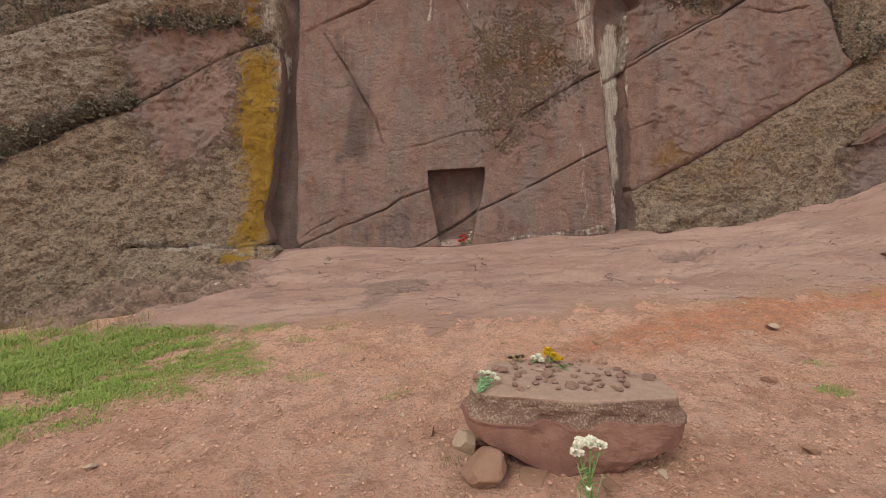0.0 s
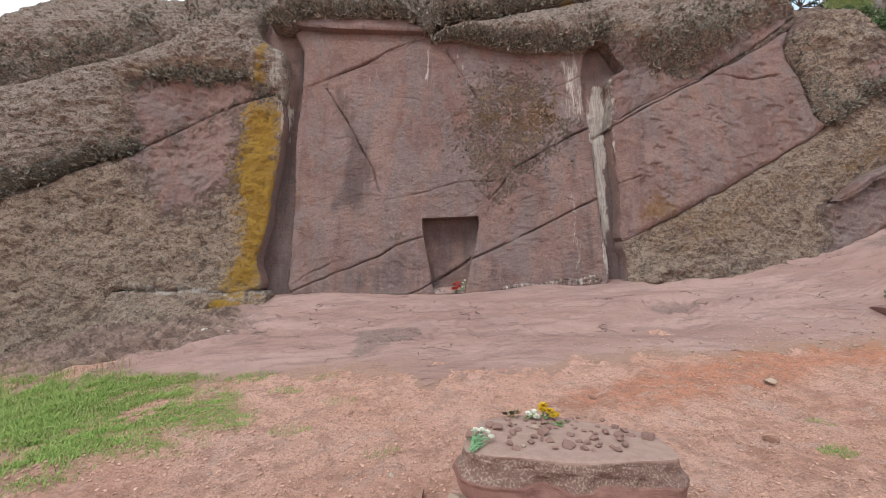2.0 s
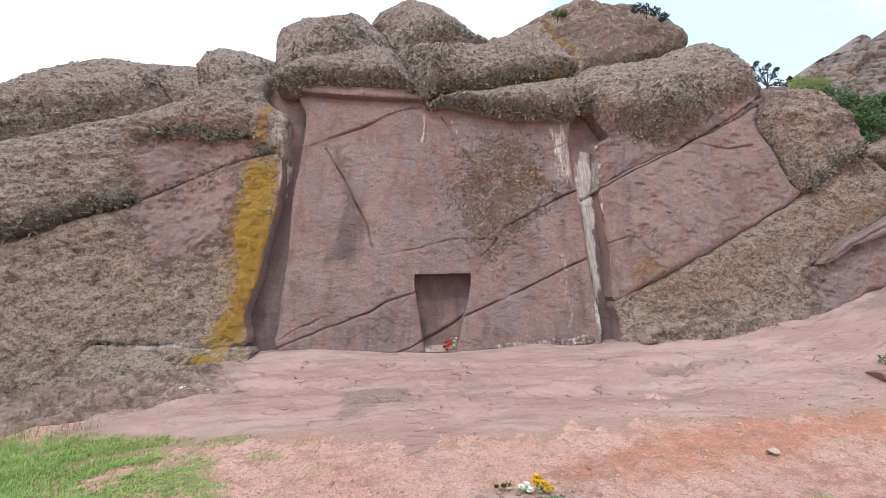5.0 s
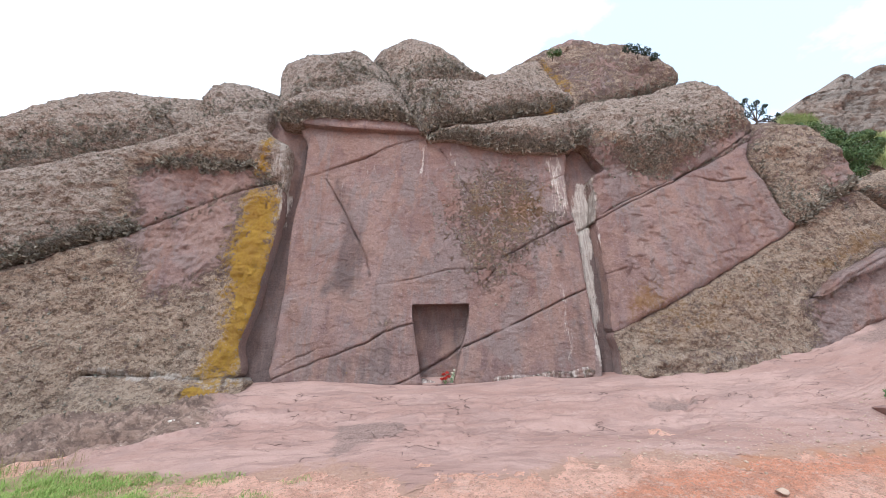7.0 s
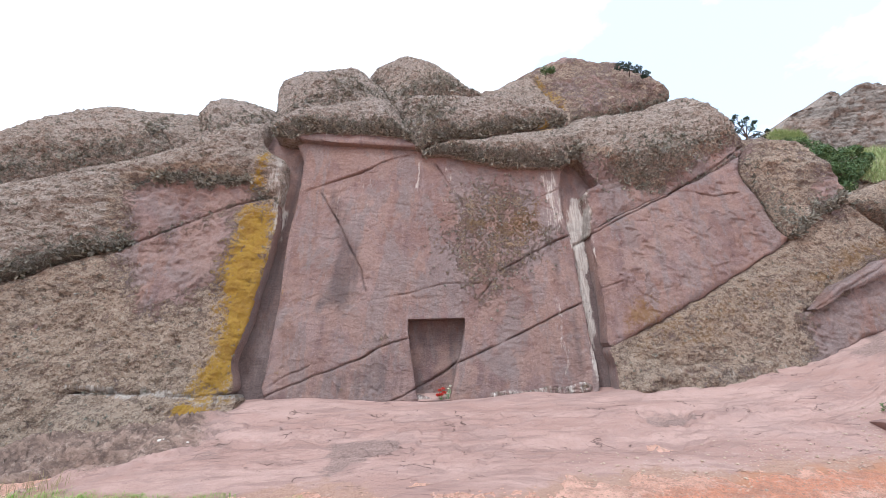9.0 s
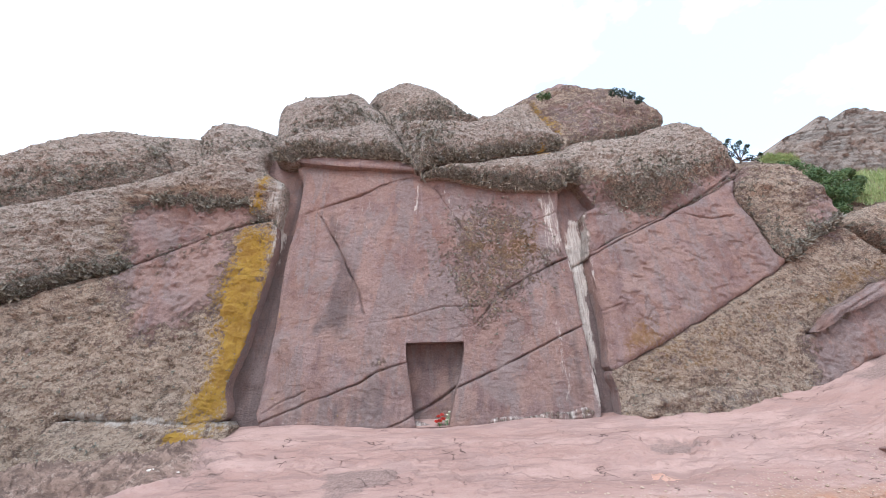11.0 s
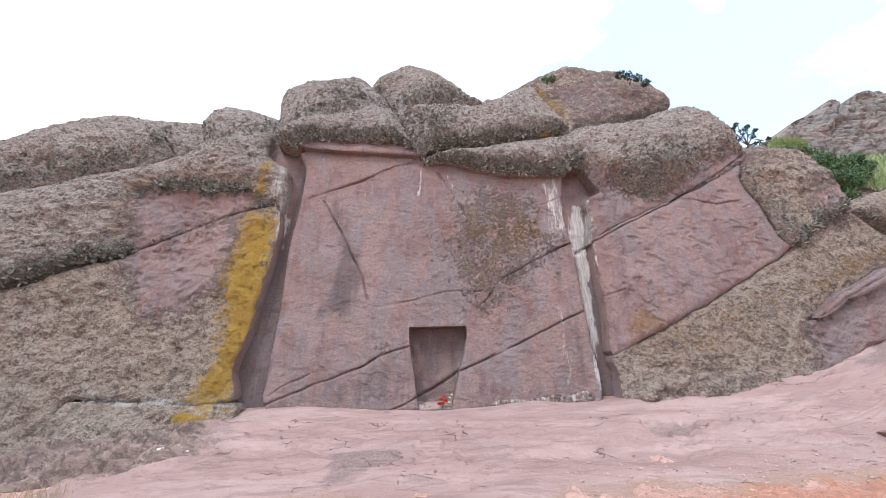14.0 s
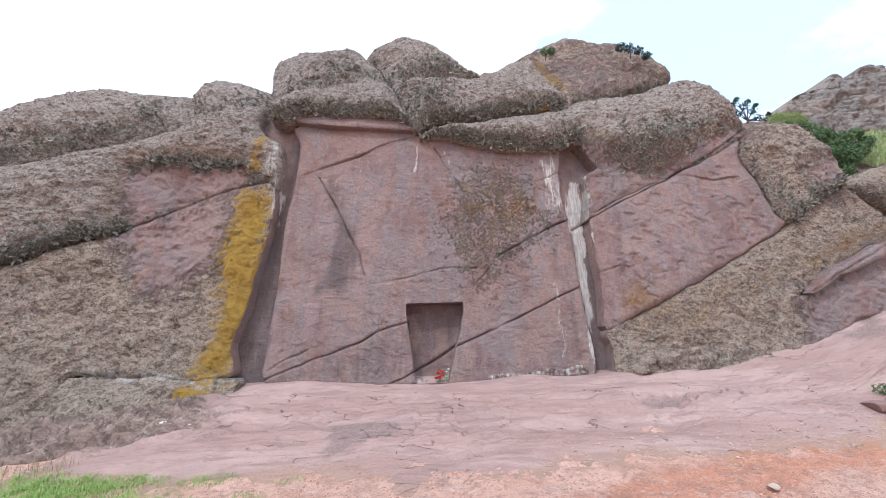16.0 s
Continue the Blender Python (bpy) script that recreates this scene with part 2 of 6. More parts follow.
def bare_rock():
    """Trodden smooth pink bedrock with dusty pale bands, grey water stains and one greyer hollow."""
    m = Nodes("trodden_bedrock")
    grey, gravel, lichen, orange = m.attr("stain")
    along = m.stretch((0.35, 1.6, 1.0), (0, 0, -14))
    big, mid, fine = m.noise(0.9, 5, 0.6, along), m.noise(3.0, 6, 0.65, along, 0.6), m.noise(26, 6, 0.7)
    earthy = m.attr("wash")[0]
    col = m.mix(m.ramp(big, 0.38, 0.62), (0.345, 0.215, 0.178), (0.43, 0.287, 0.243))
    col = m.mix(m.ramp(mid, 0.48, 0.62, 0, 0.6), col, (0.25, 0.16, 0.138))
    col = m.mix(m.ramp(m.noise(1.4, 5, 0.6), 0.5, 0.65, 0, 0.6), col, (0.335, 0.225, 0.195))
    col = m.mix(m.ramp(fine, 0.5, 0.7, 0, 0.4), col, (0.26, 0.16, 0.132))
    bent = m.warped(m.stretch((0.5, 1.9, 1.0), (0, 0, -10)), 1.6, 0.9)
    seam = m.ramp(m.cells(1.9, bent, "DISTANCE_TO_EDGE"), 0.0, 0.018, 1, 0)
    seam2 = m.ramp(m.cells(3.4, m.warped(m.stretch((0.5, 1.8, 1.0), (0, 0, 4)), 2.4, 0.6), "DISTANCE_TO_EDGE"), 0.0, 0.022, 1, 0)
    breaks = m.math("MAXIMUM", m.math("MULTIPLY", seam, m.ramp(m.noise(1.9, 2, 0.5), 0.6, 0.625)), m.math("MULTIPLY", seam2, m.ramp(m.noise(3.0, 2, 0.5), 0.645, 0.67)))
    breaks = m.math("MULTIPLY", breaks, m.ramp(lichen, 0.0, 0.4, 1, 0))
    col = m.mix(m.math("MULTIPLY", breaks, 0.75), col, (0.10, 0.06, 0.052))
    col = m.mix(m.ramp(m.math("ADD", earthy, m.math("MULTIPLY", m.math("SUBTRACT", m.noise(5, 6, 0.7), 0.5), 2.0)), 0.3, 0.8), col, m.mix(m.ramp(fine, 0.42, 0.6), (0.37, 0.232, 0.172), (0.31, 0.19, 0.14)))
    peb = m.cells(16, m.stretch((1, 1.3, 1)))
    gv = m.ramp(m.math("ADD", gravel, m.math("SUBTRACT", fine, 0.5)), 0.4, 0.8)
    col = m.mix(m.math("MULTIPLY", gv, m.ramp(peb, 0.15, 0.3, 0.6, 0)), col, (0.46, 0.36, 0.30))
    col = m.mix(m.ramp(m.math("ADD", orange, m.math("SUBTRACT", mid, 0.5)), 0.35, 0.8, 0, 0.8), col, (0.38, 0.175, 0.095))
    li = m.ramp(m.math("ADD", lichen, m.math("SUBTRACT", fine, 0.5)), 0.3, 0.7, 0, 0.85)
    beds = m.noise(5.5, 7, 0.72, m.stretch((0.35, 1.9, 1.0), (0, 0, -27)), 0.4)
    crust = m.mix(m.ramp(beds, 0.4, 0.6), (0.105, 0.074, 0.058), (0.30, 0.21, 0.162))
    crust = m.mix(m.ramp(m.noise(15, 5, 0.75), 0.53, 0.63, 0, 0.7), crust, (0.085, 0.062, 0.05))
    crust = m.mix(m.ramp(m.noise(12, 5, 0.75, m.stretch((0.6, 1.4, 1.0), (0, 0, -27))), 0.57, 0.65, 0, 0.7), crust, (0.40, 0.32, 0.26))
    col = m.mix(li, col, crust)
    g = m.ramp(m.math("ADD", grey, m.math("MULTIPLY", m.math("SUBTRACT", mid, 0.5), 1.2)), 0.35, 0.85, 0, 0.75)
    col = m.mix(g, col, m.mix(m.ramp(fine, 0.42, 0.6), (0.25, 0.175, 0.15), (0.16, 0.112, 0.097)))
    scuff = m.noise(11, 7, 0.75, along)
    col = m.mix(m.ramp(scuff, 0.57, 0.68, 0, 0.5), col, (0.22, 0.138, 0.115))
    col = m.mix(m.ramp(scuff, 0.43, 0.33, 0, 0.45), col, (0.46, 0.335, 0.29))
    h = m.math("ADD", m.math("MULTIPLY", fine, 0.35), m.math("ADD", mid, m.math("ADD", m.math("MULTIPLY", scuff, 0.8), m.math("MULTIPLY", m.math("MULTIPLY", beds, lichen), 1.5))))
    h = m.math("SUBTRACT", h, m.math("MULTIPLY", breaks, 0.8))
    return m.done(col, 0.88, h, 0.045, 0.9, 0.2)


def soil():
    """Dry reddish earth with grit, trodden paler in the middle and orange on one side."""
    m = Nodes("red_earth")
    grey, gravel, lichen, orange = m.attr("stain")
    big, mid, fine, grit = m.noise(0.7, 5), m.noise(3.5, 6, 0.65, warp=0.5), m.noise(20, 6, 0.7), m.noise(75, 4, 0.7)
    col = m.mix(m.ramp(big, 0.38, 0.62), (0.62, 0.345, 0.24), (0.70, 0.425, 0.31))
    col = m.mix(m.ramp(m.math("ADD", orange, m.math("SUBTRACT", mid, 0.5)), 0.25, 0.8), col, (0.59, 0.262, 0.155))
    col = m.mix(m.ramp(mid, 0.46, 0.62, 0, 0.55), col, (0.35, 0.19, 0.13))
    col = m.mix(m.ramp(m.noise(1.6, 6, 0.7, warp=1.0), 0.52, 0.64, 0, 0.6), col, (0.60, 0.41, 0.32))
    col = m.mix(m.ramp(fine, 0.52, 0.66, 0, 0.55), col, (0.25, 0.135, 0.093))
    col = m.mix(m.ramp(grit, 0.54, 0.66, 0, 0.7), col, (0.56, 0.40, 0.31))
    col = m.mix(m.ramp(grit, 0.45, 0.34, 0, 0.6), col, (0.19, 0.10, 0.07))
    clod = m.noise(9, 7, 0.75, m.stretch((0.8, 1.5, 1.0), (0, 0, -18)))
    col = m.mix(m.ramp(clod, 0.56, 0.68, 0, 0.5), col, (0.37, 0.2, 0.138))
    col = m.mix(m.ramp(clod, 0.44, 0.35, 0, 0.5), col, (0.68, 0.47, 0.365))
    col = m.mix(1.0, col, (1.19, 1.20, 1.26), "MULTIPLY")
    h = m.math("ADD", m.math("MULTIPLY", fine, 1.0), m.math("ADD", m.math("MULTIPLY", grit, 0.4), m.math("ADD", mid, m.math("MULTIPLY", clod, -1.2))))
    return m.done(col, 0.95, h, 0.06, 1.0, 0.12)


def stone(name, a, b, c, scale=14.0, height=0.012):
    m = Nodes(name)
    big, fine = m.noise(scale * 0.3, 5), m.noise(scale * 2.2, 6, 0.7)
    col = m.mix(m.ramp(big, 0.35, 0.65), a, b)
    col = m.mix(m.ramp(fine, 0.5, 0.72, 0, 0.6), col, c)
    col = m.mix(m.math("MULTIPLY", m.random(), 0.55), col, c)
    return m.done(col, 0.9, m.math("ADD", fine, big), height, 0.7, 0.2)


def leafy(name, a, b, tip=None, rough=0.6):
    m = Nodes(name)
    col = m.mix(m.island(), a, b)
    col = m.mix(m.ramp(m.noise(2.5, 4), 0.4, 0.65, 0, 0.6), col, tip or a)
    m.bsdf.inputs["Subsurface Weight"].default_value = 0.0
    return m.done(col, rough, None, spec=0.2)


def plain(name, color, var=0.25, rough=0.7, scale=40):
    m = Nodes(name)
    dull = tuple(c * (1 - var) for c in color)
    col = m.mix(m.ramp(m.noise(scale, 5, 0.65), 0.35, 0.7), color, dull)
    return m.done(col, rough, m.noise(scale * 2, 4), 0.003, 0.4, 0.25)


MAT_ROCK, MAT_APRON, MAT_SOIL = sandstone(), bare_rock(), soil()
MAT_SLAB = stone("slab_sandstone", (0.30, 0.185, 0.155), (0.25, 0.155, 0.13), (0.19, 0.115, 0.1))
MAT_PEBBLE = stone("loose_stone", (0.33, 0.20, 0.155), (0.27, 0.165, 0.135), (0.21, 0.13, 0.11), 30, 0.006)
MAT_DUSTY = stone("dusty_earth_stone", (0.40, 0.24, 0.17), (0.33, 0.195, 0.14), (0.25, 0.145, 0.105), 20, 0.01)
MAT_WHITE = stone("white_stone", (0.70, 0.66, 0.60), (0.62, 0.57, 0.5), (0.5, 0.43, 0.37), 30, 0.006)
MAT_PALE = stone("pale_stone", (0.52, 0.40, 0.31), (0.43, 0.33, 0.25), (0.34, 0.24, 0.18), 30, 0.006)
MAT_GRASS = leafy("green_grass", (0.13, 0.25, 0.04), (0.42, 0.46, 0.16), (0.22, 0.35, 0.07))
MAT_PALE_GRASS = leafy("pale_bank_grass", (0.25, 0.33, 0.12), (0.45, 0.49, 0.27), (0.32, 0.41, 0.17))
MAT_DRY = leafy("dry_grass", (0.30, 0.22, 0.11), (0.22, 0.19, 0.08), (0.2, 0.16, 0.07))
MAT_TUFT = leafy("grey_green_lichen_tufts", (0.15, 0.142, 0.115), (0.42, 0.385, 0.315), (0.19, 0.185, 0.152), 0.9)
MAT_BUSH = leafy("bush_leaves", (0.045, 0.085, 0.035), (0.15, 0.21, 0.075), (0.05, 0.095, 0.04))
MAT_TREE = leafy("dark_tree_leaves", (0.025, 0.04, 0.03), (0.045, 0.07, 0.045), (0.03, 0.05, 0.035))
MAT_BARK = plain("bark", (0.09, 0.06, 0.045), 0.4, 0.9, 20)
MAT_STEM = plain("flower_stem", (0.20, 0.32, 0.12), 0.35, 0.6, 60)
MAT_STEM_PALE = plain("wilted_stem", (0.27, 0.45, 0.24), 0.3, 0.6, 60)
MAT_PETAL = plain("white_petals", (0.82, 0.80, 0.68), 0.12, 0.6, 80)
MAT_YELLOW = plain("yellow_petals", (0.72, 0.47, 0.03), 0.3, 0.6, 80)
MAT_RED = plain("red_petals", (0.60, 0.06, 0.04), 0.3, 0.6, 80)
MAT_STRAW = plain("straw", (0.45, 0.34, 0.19), 0.3, 0.8, 60)


def grit_material():
    m = Nodes("reddish_grit")
    col = m.mix(m.island(), (0.56, 0.35, 0.26), (0.38, 0.225, 0.165))
    return m.done(col, 0.95, m.noise(60, 4), 0.004, 0.5, 0.15)


MAT_GRAVEL = grit_material()


def hill_material():
    """Pale weathered rock with slanting beds, grey stains and dark joints."""
    m = Nodes("grey_hill_rock")
    beds = m.noise(0.5, 8, 0.7, m.stretch((0.45, 1.0, 1.5), (0, 32, 0)), 0.5)
    fine, big = m.noise(2.2, 6, 0.75), m.noise(0.12, 5, 0.6)
    col = m.mix(m.ramp(big, 0.4, 0.6), (0.33, 0.265, 0.22), (0.27, 0.235, 0.205))
    col = m.mix(m.ramp(beds, 0.52, 0.64, 0, 0.75), col, (0.155, 0.135, 0.115))
    col = m.mix(m.ramp(beds, 0.45, 0.35, 0, 0.6), col, (0.42, 0.36, 0.31))
    col = m.mix(m.ramp(fine, 0.55, 0.68, 0, 0.6), col, (0.13, 0.115, 0.095))
    return m.done(col, 0.95, m.math("ADD", fine, m.math("MULTIPLY", beds, 2.0)), 0.5, 0.9, 0.1)


MAT_HILL = hill_material()

# ---- the outcrop: outlines of its masses in metres, across and up ----
WALL_LOWER_LEFT = [(-11.78, 2.48), (-9.82, 3.27), (-9.19, 3.51), (-8.68, 3.80), (-8.13, 4.02), (-7.49, 4.21), (-6.96, 4.51),
    (-6.35, 4.87), (-5.94, 5.12), (-5.28, 5.46), (-4.59, 5.77), (-4.18, 5.87), (-3.96, 5.74), (-3.88, 5.38), (-3.87, 4.49),
    (-3.92, 3.74), (-4.02, 2.78), (-4.07, 2.27), (-4.14, 1.67), (-4.06, 0.99), (-5.73, 0.94), (-7.32, 0.97), (-7.02, 0.13),
    (-8.72, -0.54), (-9.95, -0.91)]
SHOULDER_LEFT = [(-13.62, 5.20), (-11.07, 5.86), (-9.83, 6.25), (-8.56, 6.71), (-7.24, 7.23), (-6.58, 7.62),
    (-6.13, 8.09), (-5.41, 8.36), (-4.95, 8.45), (-4.71, 8.34), (-4.76, 7.84), (-4.60, 7.48), (-4.30, 7.24), (-4.01, 7.06),
    (-3.90, 6.41), (-3.89, 5.82), (-4.03, 5.72), (-4.60, 5.78), (-5.29, 5.47), (-5.95, 5.12), (-6.36, 4.87), (-6.97, 4.51),
    (-7.49, 4.21), (-8.13, 4.02), (-8.69, 3.81), (-9.20, 3.52), (-9.82, 3.28), (-11.78, 2.49)]
DOME_FAR_LEFT = [(-17.86, 7.13), (-16.16, 7.63), (-14.87, 8.03), (-13.57, 8.50), (-12.97, 8.87), (-12.39, 9.32),
    (-11.74, 9.73), (-10.77, 9.98), (-9.80, 9.94), (-9.00, 9.85), (-8.14, 9.83), (-7.53, 9.60), (-6.92, 8.46), (-7.13, 7.69),
    (-7.84, 7.27), (-9.25, 6.64), (-10.61, 6.11), (-11.99, 5.78), (-14.55, 5.06), (-16.19, 4.72)]
DOME_SMALL = [(-7.80, 9.50), (-7.73, 10.15), (-7.42, 10.52), (-7.01, 10.63), (-6.38, 10.52), (-5.82, 10.30),
    (-5.38, 10.11), (-4.99, 9.44), (-4.89, 8.45), (-5.63, 8.04), (-6.46, 7.98), (-7.04, 8.06), (-7.52, 8.86)]
DOME_A = [(-5.41, 9.91), (-5.63, 10.92), (-5.71, 11.62), (-5.48, 12.15), (-4.94, 12.58), (-4.00, 12.85), (-3.38, 13.14),
    (-2.91, 13.06), (-2.46, 12.56), (-1.94, 11.89), (-1.58, 11.13), (-1.39, 10.18), (-2.41, 9.70), (-3.48, 9.30),
    (-4.49, 8.85), (-5.06, 9.16)]
DOME_B = [(-2.70, 12.88), (-2.61, 13.59), (-2.16, 14.25), (-1.47, 14.73), (-0.85, 14.80), (-0.09, 14.64), (0.53, 14.14),
    (1.13, 13.38), (1.58, 12.74), (2.04, 12.37), (2.12, 11.60), (0.75, 10.88), (-0.52, 10.76), (-1.56, 10.67),
    (-1.96, 11.62), (-2.36, 12.37)]
BROW_LEFT = [(-4.54, 8.09), (-4.45, 8.58), (-4.03, 9.01), (-3.24, 9.32), (-2.26, 9.75), (-1.55, 9.79), (-1.16, 9.51),
    (-0.98, 9.06), (-0.70, 8.52), (-0.44, 8.07), (-0.40, 7.72), (-0.78, 8.04), (-1.97, 8.13), (-2.78, 8.11), (-3.53, 8.00),
    (-3.77, 7.80), (-4.08, 7.78), (-4.37, 7.85)]
BROW_MID = [(-1.20, 9.50), (-1.11, 9.91), (-0.48, 10.14), (0.46, 10.29), (1.40, 10.35), (2.39, 10.65), (2.76, 10.48),
    (3.19, 10.17), (3.73, 9.96), (4.13, 9.78), (4.31, 9.40), (3.94, 9.02), (3.27, 8.85), (2.36, 8.66), (1.48, 8.37),
    (0.49, 8.16), (-0.00, 7.94), (-0.34, 7.72), (-0.55, 8.21), (-0.94, 9.00)]
SADDLE = [(1.82, 11.96), (2.46, 12.22), (2.89, 12.71), (3.76, 13.23), (4.10, 13.01), (4.43, 11.99), (4.74, 11.08),
    (4.79, 10.30), (3.99, 10.43), (2.91, 10.91), (1.99, 11.15)]
CAP_RIGHT = [(3.35, 13.14), (3.82, 13.77), (4.57, 14.42), (5.17, 14.93), (5.86, 15.21), (6.48, 15.08), (6.97, 14.99),
    (7.47, 15.05), (8.08, 14.82), (8.48, 14.34), (9.27, 13.87), (9.54, 13.46), (9.77, 13.01), (9.68, 12.54), (9.10, 12.01),
    (7.94, 11.45), (6.65, 10.83), (5.69, 10.40), (4.85, 9.94), (4.49, 10.37), (4.14, 11.39), (3.89, 12.61)]
BROW_RIGHT = [(-0.23, 7.57), (0.46, 8.12), (1.40, 8.32), (2.38, 8.64), (3.48, 8.90), (4.06, 9.06), (4.54, 9.43),
    (5.52, 9.76), (6.80, 10.16), (7.79, 10.71), (8.61, 11.06), (9.26, 10.82), (9.66, 10.35), (9.82, 9.80), (9.88, 9.32),
    (9.85, 8.75), (9.53, 8.30), (8.11, 7.37), (7.12, 6.82), (6.19, 6.35), (5.30, 5.89), (4.60, 5.47), (4.30, 5.20),
    (4.40, 6.17), (4.39, 6.57), (4.77, 6.82), (4.63, 7.08), (4.39, 7.47), (4.12, 7.69), (3.92, 7.44), (3.19, 7.28),
    (2.19, 7.27), (1.38, 7.36), (0.56, 7.58), (-0.07, 7.52)]
WALL_RIGHT = [(4.38, 5.28), (4.63, 5.48), (5.33, 5.90), (6.22, 6.36), (7.16, 6.83), (8.15, 7.38), (9.36, 8.17),
    (9.12, 7.62), (9.14, 7.16), (9.36, 6.64), (9.44, 6.16), (9.59, 5.60), (9.74, 5.29), (8.79, 4.68), (7.84, 4.11),
    (6.94, 3.62), (6.10, 3.17), (5.15, 2.69), (4.41, 2.30), (4.42, 3.10), (4.37, 4.27)]
BOULDER_RIGHT = [(9.41, 8.17), (9.89, 8.66), (10.43, 8.95), (11.44, 9.06), (11.77, 8.89), (11.83, 8.35), (11.83, 7.66),
    (11.90, 7.01), (12.02, 6.71), (11.72, 6.50), (10.88, 6.03), (10.42, 5.71), (9.81, 5.31), (9.59, 5.58), (9.44, 6.16),
    (9.36, 6.64), (9.14, 7.16), (9.11, 7.62)]
WALL_LOWER_RIGHT = [(4.41, 2.29), (5.16, 2.68), (6.11, 3.17), (6.95, 3.62), (7.84, 4.10), (8.80, 4.67), (9.83, 5.32),
    (10.62, 5.95), (11.87, 6.57), (12.35, 6.19), (12.76, 5.78), (14.15, 4.53), (14.37, 3.48), (13.97, 2.91), (11.15, 2.81),
    (9.26, 1.74), (8.13, 1.24), (6.20, 1.19), (5.05, 1.10), (4.43, 0.98), (4.45, 1.83)]
PANEL = [(-3.60, 7.91), (-3.57, 7.22), (-3.49, 6.40), (-3.55, 5.19), (-3.50, 3.93), (-3.45, 2.81), (-3.40, 1.81), (-3.33, 0.96),
    (-2.20, 0.93), (-0.66, 0.92), (1.27, 1.04), (3.13, 1.18), (4.02, 1.28), (3.98, 2.56), (3.90, 3.66), (3.86, 5.06),
    (3.75, 5.57), (3.70, 6.67), (3.74, 7.57), (2.26, 7.69), (-0.10, 7.78), (-0.41, 7.91)]
NICHE = [(-0.37, 2.80), (-0.36, 2.54), (-0.29, 2.16), (-0.19, 1.68), (-0.11, 1.23), (-0.04, 1.01), (0.66, 1.05), (0.73, 1.36),
    (0.80, 1.71), (0.93, 2.20), (1.00, 2.65), (0.99, 2.88)]
LINTEL = [(-3.78, 7.97), (-3.70, 8.21), (-2.03, 8.38), (-0.59, 8.28), (-0.41, 8.14), (-0.36, 7.79), (-1.95, 7.79),
    (-3.60, 7.81)]
YELLOW = [(-4.70, 5.59), (-4.04, 5.72), (-3.76, 4.49), (-3.74, 3.32), (-3.82, 2.53), (-3.93, 1.79), (-3.93, 1.01), (-4.77, 0.97),
    (-4.84, 1.53), (-4.48, 1.89), (-4.73, 2.75), (-4.86, 3.84), (-4.77, 4.76)]
YELLOW2 = [(-5.01, 0.82), (-4.64, 0.91), (-4.04, 0.82), (-4.13, 0.54), (-4.46, 0.53), (-4.94, 0.62)]
RED_LL = [(-7.38, 4.32), (-6.27, 4.84), (-5.03, 5.44), (-4.89, 4.44), (-4.91, 3.55), (-5.63, 2.98), (-6.41, 2.68), (-6.91, 3.47)]
RED_SH = [(-7.60, 5.61), (-7.62, 6.03), (-6.62, 6.31), (-5.60, 6.40), (-4.94, 6.22), (-4.52, 5.85), (-4.59, 5.77), (-5.46, 5.42),
    (-6.32, 4.97), (-7.18, 4.48), (-7.49, 5.11)]
WHITEL = [(-4.17, 7.06), (-4.01, 7.06), (-3.93, 6.41), (-3.89, 5.82), (-3.79, 5.62), (-3.83, 4.95), (-3.87, 4.63),
    (-3.96, 4.78), (-4.02, 5.60), (-4.07, 6.22)]
WHITEPILLAR = [(3.17, 7.30), (3.67, 7.41), (3.80, 6.56), (3.77, 5.66), (3.49, 5.23), (3.19, 5.29), (3.13, 6.25)]
WHITER = [(4.14, 6.43), (4.45, 6.60), (4.39, 5.69), (4.32, 4.89), (4.19, 3.66), (4.16, 2.56), (4.06, 1.50), (3.93, 1.49),
    (3.97, 2.56), (3.93, 3.45), (3.85, 4.50), (3.82, 5.49)]
LICHENPANEL = [(0.28, 5.48), (0.64, 6.39), (1.44, 6.96), (2.89, 6.89), (3.07, 5.62), (3.76, 5.57), (3.71, 5.11),
    (3.08, 4.62), (2.51, 3.98), (1.90, 3.16), (1.29, 3.07), (0.67, 3.83), (0.34, 4.66)]
OCHRER = [(4.79, 3.53), (6.05, 3.44), (7.73, 3.80), (9.79, 4.50), (8.98, 3.28), (6.49, 2.14), (4.87, 1.96), (4.79, 2.85)]
SHELFL = [(-7.23, 0.98), (-6.33, 1.00), (-5.56, 1.01), (-4.68, 1.01), (-3.86, 1.01), (-3.82, 0.78), (-3.74, 0.25), (-4.70, 0.14),
    (-5.66, -0.07), (-6.58, -0.26), (-7.11, -0.01), (-7.19, 0.54)]
BOULDER_BACK = [(12.73, 7.00), (13.17, 7.32), (13.72, 7.58), (14.50, 7.89), (15.77, 8.13), (16.84, 7.18), (17.19, 5.26),
    (15.58, 5.06), (14.48, 5.75), (13.89, 6.22), (13.32, 6.54)]
BANK = [(12.27, 11.25), (13.25, 11.67), (14.56, 11.94), (15.99, 11.94), (16.86, 11.69), (17.70, 10.75), (19.21, 10.51),
    (22.94, 10.43), (20.38, 4.90), (15.05, 7.28), (14.46, 10.33)]
HILL = [(44.33, 30.81), (46.99, 33.76), (51.24, 36.93), (55.48, 40.93), (57.95, 42.65), (60.76, 43.37), (62.74, 44.33),
    (65.42, 47.52), (68.35, 49.71), (69.25, 49.28), (68.19, 47.13), (72.00, 50.26), (75.87, 52.66), (78.17, 52.91),
    (79.59, 51.41), (82.15, 48.34), (83.36, 41.08), (63.61, 18.94), (47.81, 18.10), (42.26, 25.83)]
